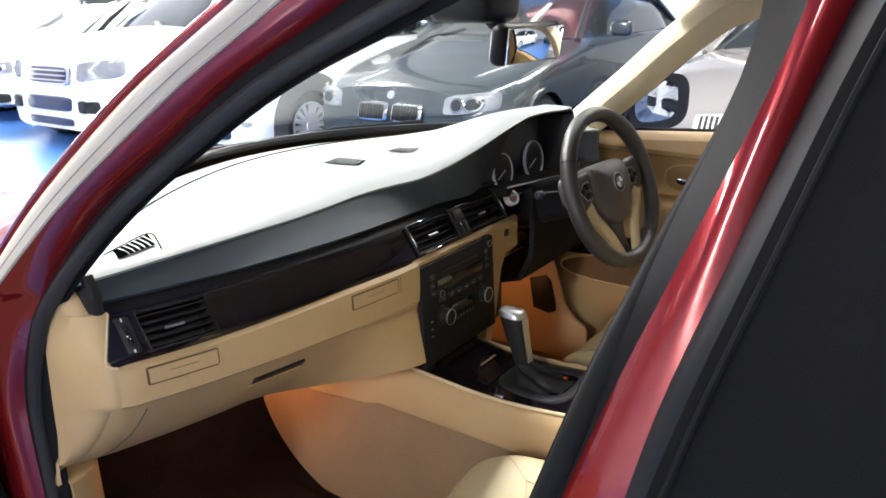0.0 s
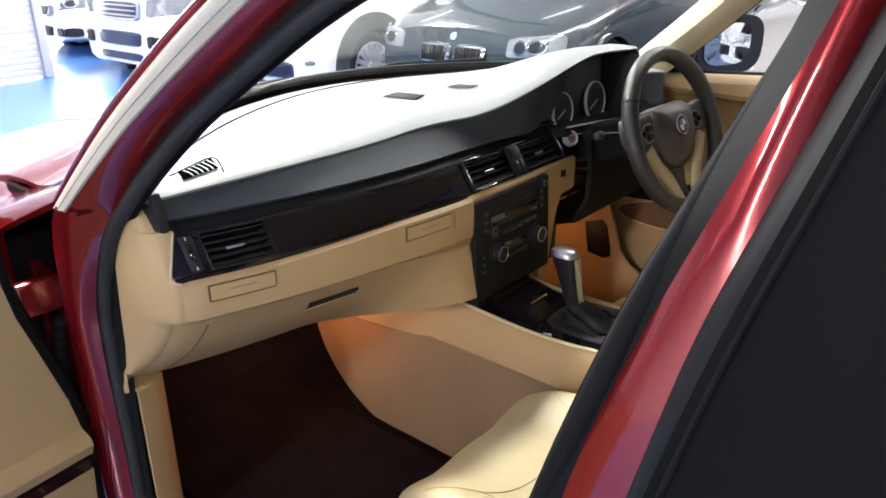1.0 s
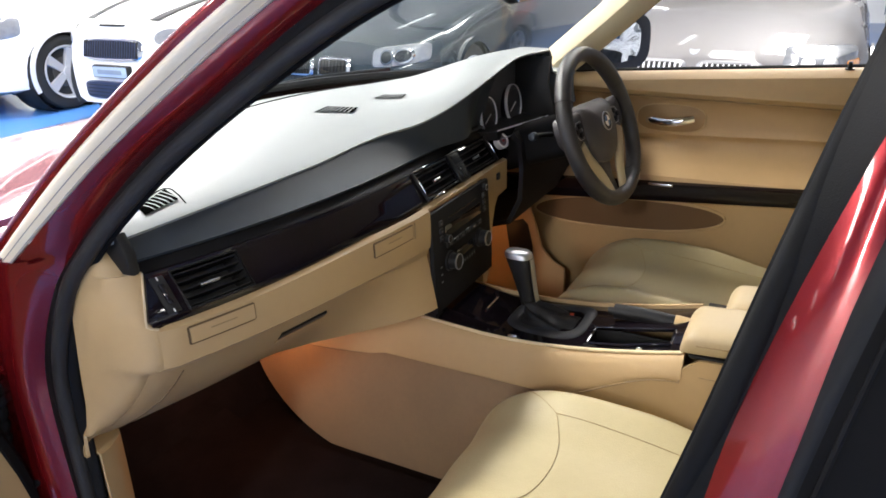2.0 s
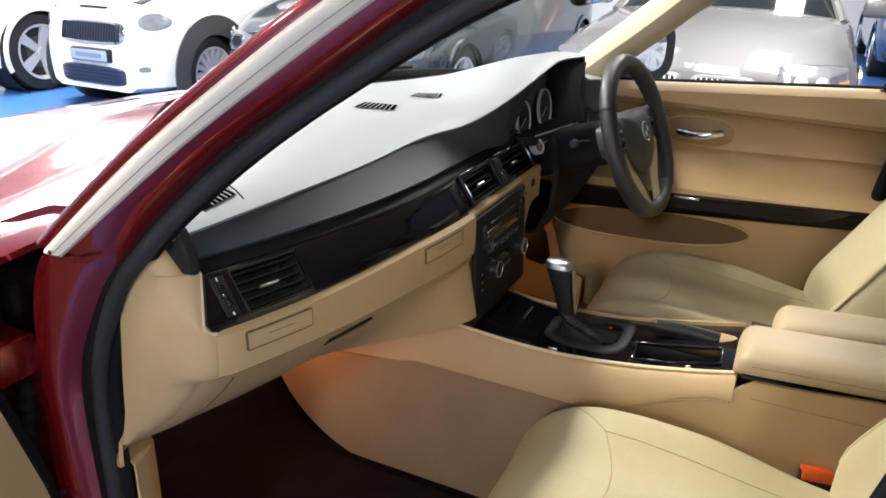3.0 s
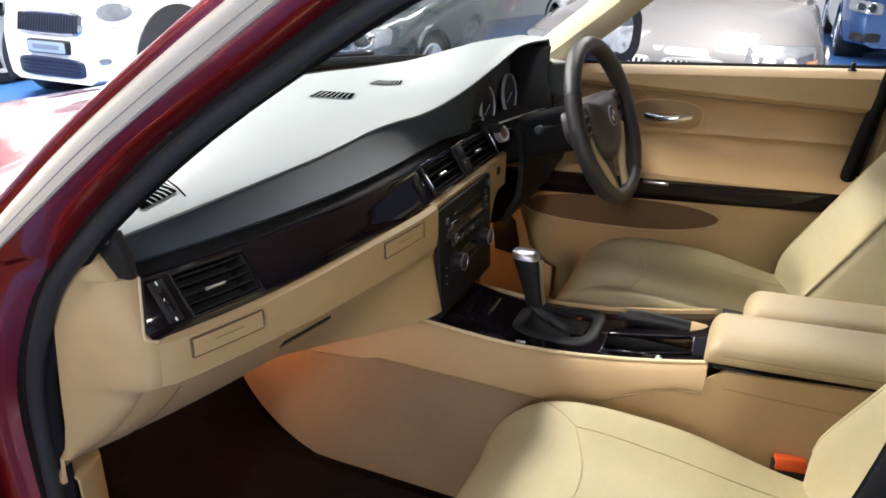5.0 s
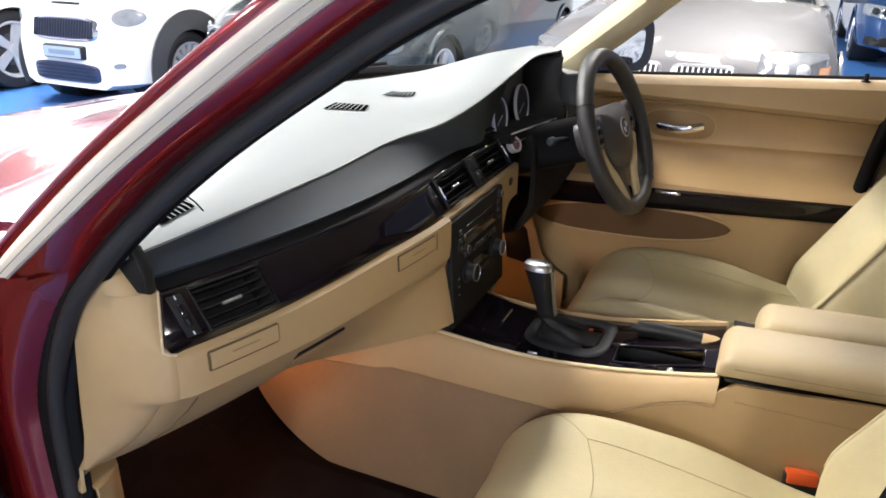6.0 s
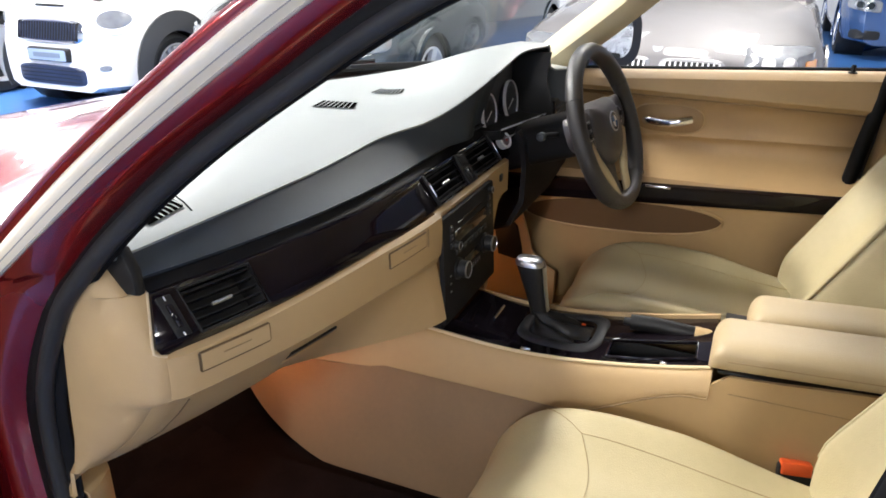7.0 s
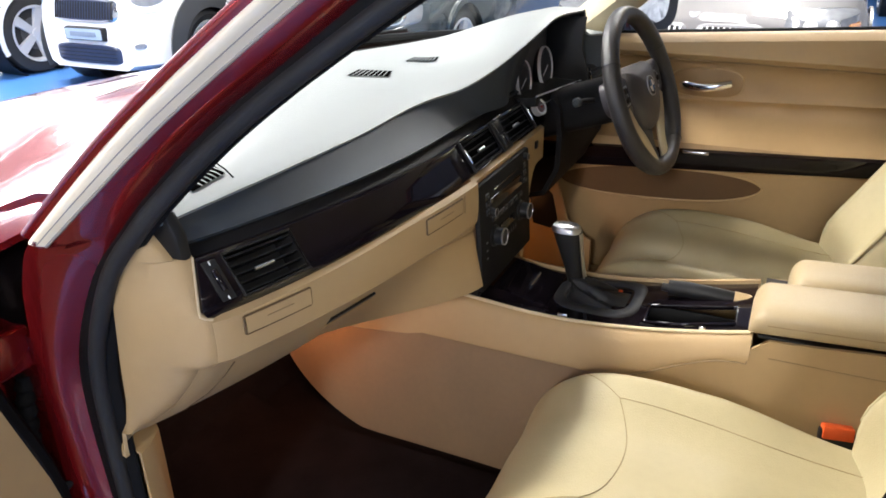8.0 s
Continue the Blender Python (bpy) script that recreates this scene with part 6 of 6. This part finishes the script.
def parked_car(name, nose, cy, label, paint, L=4.5, W=1.78, nose_h=0.66, cowl_s=1.25, cowl_h=0.98, belt_h=1.0, roof_h=1.43, roof_s0=2.0, roof_s1=3.4, rake=0.35, wheel_r=0.32, axle=0.80, spokes=5, clad=None, face=None, flat=0.72, swell=0.75):
    """A car that looks along -x: a lofted body with wheel openings, glasshouse, wheels, and a face of its own."""
    car = thing(name, (nose, cy, 0), label, "car", "parked cars")
    hwm = W / 2

    def hw(s):
        front = (1 - min(1.0, s / 0.60)) ** 2.2
        back = (1 - min(1.0, (L - s) / 0.60)) ** 2.2
        return hwm * (1 - (1 - flat) * front - 0.2 * back)

    def top(s):
        if s < cowl_s:
            f = s / cowl_s
            return nose_h + (cowl_h - nose_h) * (f ** swell)
        f = (s - cowl_s) / (L - cowl_s)
        return cowl_h + (belt_h - cowl_h) * min(1, f * 2) - 0.10 * S((f - 0.8) / 0.2)

    def lean(s, z):
        return rake * max(0.0, z - 0.50) * (1 - min(1.0, s / 0.8)) ** 1.5

    st = sorted({*[0.6 * (k / 14) ** 1.5 for k in range(15)], *xs(0.6, L - 0.6, 44), *[L - 0.6 * (k / 8) ** 1.4 for k in range(9)]})
    rows = []
    for s in st:
        w, t = hw(s), top(s)
        sh = min(0.13, (t - 0.30) * 0.3)
        half = [(0.0, 0.19), (0.80, 0.19), (0.95, 0.23), (0.985, 0.32), (0.995, 0.42), (1.0, 0.52), (0.995, min(0.62, t - sh - 0.02)), (0.985, t - sh), (0.955, t - sh * 0.45), (0.90, t - sh * 0.16), (0.80, t), (0.55, t + 0.022), (0.28, t + 0.034), (0.0, t + 0.038)]
        ring_pts = [Vector((nose + s + lean(s, z), cy - a * w, z)) for a, z in half] + [Vector((nose + s + lean(s, z), cy + a * w, z)) for a, z in half[::-1][1:-1]]
        rows.append(ring_pts)
    bm = bmesh.new()
    vs = grid(bm, rows, close=True, caps=True)
    gone = []
    for ax_s in (axle, L - 0.80):
        cx, ra = nose + ax_s, wheel_r * 1.12
        for f in bm.faces:
            c = f.calc_center_median()
            if abs(c.y - cy) > hwm * 0.60 and math.hypot(c.x - cx, c.z - wheel_r) < ra and len(f.verts) == 4 and c.z < 0.9:
                gone.append(f)
    bmesh.ops.delete(bm, geom=list(set(gone)), context="FACES")
    for ax_s in (axle, L - 0.80):
        cx, ra = nose + ax_s, wheel_r * 1.12
        for v in bm.verts:
            if v.is_boundary:
                d = Vector((v.co.x - cx, v.co.z - wheel_r))
                if 0.02 < d.length < ra * 1.6:
                    d = d.normalized() * ra
                    v.co.x, v.co.z = cx + d.x, wheel_r + d.y
    part("body_shell", bm, paint, car)
    for ax_s in (axle, L - 0.80):
        for sd in (-1, 1):
            c = Vector((nose + ax_s, cy + sd * (hw(ax_s) - 0.02), wheel_r))
            road_wheel(car, c, wheel_r, sd, spokes, ALLOY)
            arch = [Vector((c.x + wheel_r * 1.13 * math.cos(a), cy + sd * (hw(ax_s) + 0.002), wheel_r + wheel_r * 1.13 * math.sin(a))) for a in xs(radians(-22), radians(202), 24)]
            part("wheel_arch", sweep(arch, [(-0.010, -0.03), (0.004, -0.028), (0.006, 0.120 if clad else 0.010), (-0.010, 0.123 if clad else 0.012)], lambda f: Vector((math.cos(radians(-22 + 224 * f)), 0, math.sin(radians(-22 + 224 * f))))), clad or paint, car)
            part("wheel_well", lathe(c + Vector((0, -sd * 0.06, 0)), (0, sd, 0), [(0, -0.285), (wheel_r * 1.135, -0.285), (wheel_r * 1.135, 0.04), (wheel_r * 1.12, 0.04), (wheel_r * 1.12, -0.28), (0, -0.28)], 28), BLACK, car)
    # glasshouse
    gh = bmesh.new()
    keys = [(cowl_s, cowl_h - 0.04, 0.86), (cowl_s + 0.01, cowl_h - 0.01, 0.86), (roof_s0, roof_h - 0.02, 0.66), (roof_s0 + 0.25, roof_h, 0.66), (roof_s1, roof_h - 0.02, 0.66), (L - 0.62, belt_h + 0.04, 0.78), (L - 0.55, belt_h - 0.05, 0.78)]
    grows2 = []
    for s, z, k in keys:
        b = min(top(s) - 0.05, z - 0.005)
        grows2.append([Vector((nose + s, cy + u * hwm * (k + (0.88 - k) * (1 - f)), b + (z - b) * f)) for u, f in ((-1, 0), (-1, 0.5), (-0.98, 0.92), (-0.90, 1), (-0.45, 1.02), (0, 1.025), (0.45, 1.02), (0.90, 1), (0.98, 0.92), (1, 0.5), (1, 0))])
    grid(gh, grows2, close=False)
    part("glasshouse", gh, DARKGLASS, car, "dark car windows")
    rp = [[Vector((nose + s, cy + u * hwm * 0.64, z + 0.012 + 0.02 * (1 - u * u))) for u in xs(-1, 1, 8)] for s, z, _ in keys[2:5]]
    part("roof", sheet(rp, 0.01), paint, car)
    for sd in (-1, 1):
        part("pillar", tube([(nose + cowl_s - 0.02, cy + sd * hwm * 0.88, cowl_h - 0.03), (nose + (cowl_s + roof_s0) / 2, cy + sd * hwm * 0.775, (cowl_h + roof_h) / 2 + 0.01), (nose + roof_s0 + 0.05, cy + sd * hwm * 0.66, roof_h)], 0.035, 8), paint, car)
        part("pillar", tube([(nose + roof_s0, cy + sd * hwm * 0.66, roof_h), (nose + roof_s1, cy + sd * hwm * 0.66, roof_h - 0.01), (nose + L - 0.55, cy + sd * hwm * 0.8, belt_h)], 0.030, 8), paint, car)
        mz, ms = cowl_h + 0.06, cowl_s + 0.42
        part("side_mirror", rbox((nose + ms - 0.09, min(cy + sd * (hwm + 0.02), cy + sd * (hwm + 0.2)), mz - 0.06), (nose + ms + 0.04, max(cy + sd * (hwm + 0.02), cy + sd * (hwm + 0.2)), mz + 0.07), 0.035, seg=3), paint, car)

    def nose_s(y, z):
        u = abs(y) / hwm
        s = 0.0 if u <= flat else 0.60 * (1 - (max(0.0, 1 - u) / (1 - flat)) ** (1 / 2.2))
        above = max(0.0, z - nose_h - 0.030 * (1 - u * u)) / (cowl_h - nose_h)
        s = max(s, cowl_s * above ** (1 / swell))
        return s + lean(s, z)

    def patch(pname, y0, y1, z0, z1, mat, lift=0.012, plabel="", thick=0.02, corner=0.35, slant=0.0, parent=None):
        """A rounded piece that follows the car's face."""
        my, mz, hy, hz = (y0 + y1) / 2, (z0 + z1) / 2, (y1 - y0) / 2, (z1 - z0) / 2
        rws = []
        for g in (1.0, 0.9, 0.5, 0.05):
            rws.append([])
            for a in xs(0, 2 * math.pi, 28)[:-1]:
                py = my + hy * g * math.copysign(abs(math.cos(a)) ** corner, math.cos(a))
                pz = mz + hz * g * math.copysign(abs(math.sin(a)) ** corner, math.sin(a)) + slant * (py - my)
                rws[-1].append(Vector((nose + nose_s(py, pz) - (lift if g < 0.95 else -0.008), cy + py, pz)))
        b = bmesh.new()
        grid(b, rws, close=True, caps=True)
        return part(pname, b, mat, parent or car, plabel)

    if face:
        face(car, patch, lambda y, z: nose + nose_s(y, z), cy)
    return car


def bars(patch, parent, y0, y1, z0, z1, n, mat, lift=0.03, half=0.0058):
    for k in range(n):
        y = y0 + (y1 - y0) * (k + 0.5) / n
        patch("grille_bar", y - half, y + half, z0, z1, mat, lift, parent=parent)


def kidney_face(zk, zl, amber, bar_mat, plate, wide=0.285, lamp_in=0.48, lamp_out=0.84):
    def face(car, patch, at, cy):
        for sd in (-1, 1):
            y0, y1 = sorted((sd * 0.035, sd * wide))
            ring_part = patch("kidney_grille", y0 - 0.016, y1 + 0.016, zk - 0.075, zk + 0.075, material('dull_grille_rim', (0.30, 0.30, 0.31), 0.4, 0.8) if amber else CHROME, 0.010, "twin grille with upright bars")
            patch("grille_opening", y0, y1, zk - 0.060, zk + 0.060, BLACK, 0.016, parent=ring_part)
            bars(patch, ring_part, y0 + 0.01, y1 - 0.01, zk - 0.058, zk + 0.058, round(wide * 28), bar_mat, 0.026)
            a, b = sorted((sd * lamp_in, sd * lamp_out))
            lamp = patch("headlamp", a, b, zl - 0.070, zl + (0.085 if amber else 0.070), LENSGLASS, 0.012, "clear headlamp", corner=0.22 if amber else 0.35, slant=(0.02 if amber else 0.10) * sd)
            for f in (0.36, 0.66):
                if amber:
                    y = a + (b - a) * (f if sd > 0 else 1 - f)
                    patch("lamp_bowl", y - 0.040, y + 0.040, zl - 0.034, zl + 0.034, SATIN, 0.020, corner=0.8, parent=lamp)
                    continue
                y = a + (b - a) * (f if sd > 0 else 1 - f)
                patch("lamp_ring", y - 0.058, y + 0.058, zl - 0.056 + 0.02 * (f - 0.5), zl + 0.056 + 0.02 * (f - 0.5), CHROME, 0.022, corner=1.0, parent=lamp)
                patch("lamp_bowl", y - 0.045, y + 0.045, zl - 0.043 + 0.02 * (f - 0.5), zl + 0.043 + 0.02 * (f - 0.5), DARKGLASS, 0.027, corner=1.0, parent=lamp)
            if amber:
                e, g = sorted((sd * (lamp_out - 0.05), sd * (lamp_out + 0.02)))
                patch("turn_lamp", e, g, zl - 0.06, zl + 0.02, AMBER, 0.020, parent=lamp, slant=0.02 * sd)
            c, d = sorted((sd * 0.45, sd * 0.78))
            patch("bumper_intake", c, d, 0.25, 0.36, BLACK, 0.008)
        patch("lower_intake", -0.38, 0.38, 0.24, 0.37, BLACK, 0.008)
        patch("emblem", -0.034, 0.034, zk + 0.095, zk + 0.155, material("enamel_badge", (0.25, 0.27, 0.32), 0.35), 0.012, corner=1.0)
        if plate:
            patch("number_plate", -0.26, 0.26, 0.40, 0.50, material("plate_white", (0.75, 0.75, 0.74), 0.5), 0.020, corner=0.12)
            patch("plate_bar", -0.17, 0.17, 0.43, 0.47, BLACK, 0.024, corner=0.12)
    return face


def mini_face(car, patch, at, cy):
    g = patch("grille", -0.345, 0.345, 0.535, 0.715, CHROME, 0.010, "dark grille with a bright rim", corner=0.5)
    patch("grille_opening", -0.33, 0.33, 0.548, 0.704, material("navy_mesh", (0.02, 0.03, 0.07), 0.4), 0.018, parent=g, corner=0.5)
    bars(patch, g, -0.31, 0.31, 0.556, 0.696, 22, BLACK, 0.023, 0.006)
    low = patch("lower_intake", -0.36, 0.36, 0.225, 0.375, material("navy_mesh", (0.02, 0.03, 0.07), 0.4), 0.014, "lower intake", corner=0.4)
    for k in range(4):
        patch("intake_bar", -0.34, 0.34, 0.255 + 0.028 * k, 0.262 + 0.028 * k, BLACK, 0.020, parent=low)
    patch("number_plate", -0.22, 0.22, 0.400, 0.505, BLACK, 0.026, corner=0.12)
    patch("plate_face", -0.21, 0.21, 0.408, 0.497, material("plate_pale_blue", (0.34, 0.42, 0.50), 0.5), 0.030, corner=0.12)
    patch("plate_bar", -0.15, 0.15, 0.434, 0.472, material("plate_grey", (0.20, 0.24, 0.30), 0.5), 0.034, corner=0.12)
    patch("bonnet_scoop", -0.16, 0.16, 0.795, 0.820, BLACK, 0.006)
    def on_bonnet(s, y):
        z = 0.78 + 0.22 * (s / 0.95) ** 0.75 + 0.026
        return Vector((2.84 + s + 0.25 * (z - 0.5) * (1 - s / 0.95) ** 1.5, cy + y, z))
    for sd in (-1, 1):
        part("bonnet_stripe", sheet([[on_bonnet(s, sd * (0.30 + d + 0.12 * s)) for d in (0.0, 0.05, 0.10)] for s in xs(0.10, 0.90, 10)], 0.004), BLACK, car, "black bonnet stripe")
        a, b = sorted((sd * 0.42, sd * 0.68))
        lamp = patch("headlamp", a, b, 0.60, 0.84, material("pale_lamp_lens", (0.74, 0.75, 0.76), 0.12, coat=1.0), 0.012, "oval headlamp", corner=1.0)
        patch("lamp_ring", a + 0.05, b - 0.05, 0.65, 0.79, LENSGLASS, 0.018, corner=1.0, parent=lamp)
        e, f = sorted((sd * 0.47, sd * 0.55))
        patch("fog_lamp", e + 0.02, f - 0.01, 0.355, 0.395, LENSGLASS, 0.010, corner=0.7)


def suv_face(car, patch, at, cy):
    g = patch("grille", -0.40, 0.40, 0.60, 0.80, CHROME, 0.012, "dark slatted grille with bright rim", corner=0.35)
    patch("grille_opening", -0.37, 0.37, 0.62, 0.78, material("navy_mesh", (0.02, 0.03, 0.07), 0.4), 0.018, parent=g)
    for k in range(3):
        patch("grille_slat", -0.36, 0.36, 0.645 + 0.045 * k, 0.660 + 0.045 * k, SATIN, 0.028, parent=g)
    patch("lower_intake", -0.42, 0.42, 0.36, 0.50, material("navy_mesh", (0.02, 0.03, 0.07), 0.4), 0.012, corner=0.35)
    patch("skid_intake", -0.42, 0.42, 0.22, 0.30, material("navy_mesh", (0.02, 0.03, 0.07), 0.4), 0.012, corner=0.35)
    for sd in (-1, 1):
        a, b = sorted((sd * 0.50, sd * 0.86))
        lamp = patch("headlamp", a, b, 0.66, 0.84, LENSGLASS, 0.014, "clear headlamp", slant=0.12 * sd)
        c, d = sorted((sd * 0.52, sd * 0.74))
        patch("bumper_intake", c, d, 0.36, 0.48, BLACK, 0.012)


parked_car("silver_car", 3.36, 0.138, "silver-grey low roadster parked nose-on", GREYPAINT, L=4.1, W=1.92, flat=0.80, nose_h=0.61, swell=0.5, cowl_s=1.75, cowl_h=0.92, belt_h=0.93, roof_h=1.27, roof_s0=2.3, roof_s1=2.9, rake=0.55, axle=0.80, face=kidney_face(0.575, 0.645, True, MARK, True, 0.40, 0.50, 0.88), spokes=5)
parked_car("dark_car", 3.15, 2.75, "dark blue-grey saloon parked nose-on", DARKPAINT, L=4.9, W=1.86, nose_h=0.68, cowl_s=1.55, cowl_h=1.02, belt_h=1.04, roof_h=1.46, roof_s0=2.3, roof_s1=3.6, face=kidney_face(0.53, 0.62, False, BLACK, False), spokes=5)
parked_car("white_hatchback", 2.84, 4.53, "white hatchback with dark wheel arches", WHITEPAINT, L=3.6, W=1.42, nose_h=0.78, cowl_s=0.95, cowl_h=1.00, belt_h=1.02, roof_h=1.40, roof_s0=1.45, roof_s1=3.2, rake=0.25, wheel_r=0.300, axle=0.60, spokes=16, clad=material("grey_arch_cladding", (0.045, 0.047, 0.05), 0.6), face=mini_face, flat=0.66)
parked_car("white_suv", 2.60, 6.56, "white estate car parked beside the hatchback", WHITEPAINT, L=4.6, W=1.84, nose_h=0.86, cowl_s=1.25, cowl_h=1.08, belt_h=1.10, roof_h=1.62, roof_s0=1.9, roof_s1=3.9, rake=0.2, wheel_r=0.34, axle=0.68, spokes=5, face=suv_face)
parked_car("white_car", 3.0, 9.3, "white car standing far back in the daylight", WHITEPAINT, L=4.6, W=1.80, nose_h=0.70, spokes=5, face=kidney_face(0.55, 0.64, False, BLACK, False))
parked_car("blue_car", 9.1, -2.15, "deep blue car parked in the far row", BLUEPAINT, L=4.6, W=1.80, nose_h=0.68, spokes=5, face=kidney_face(0.55, 0.64, False, BLACK, False))
parked_car("pale_car", 3.9, -4.6, "white car parked at the end of the row", WHITEPAINT, L=4.6, W=1.80, nose_h=0.68, spokes=5, face=kidney_face(0.55, 0.64, False, BLACK, False))
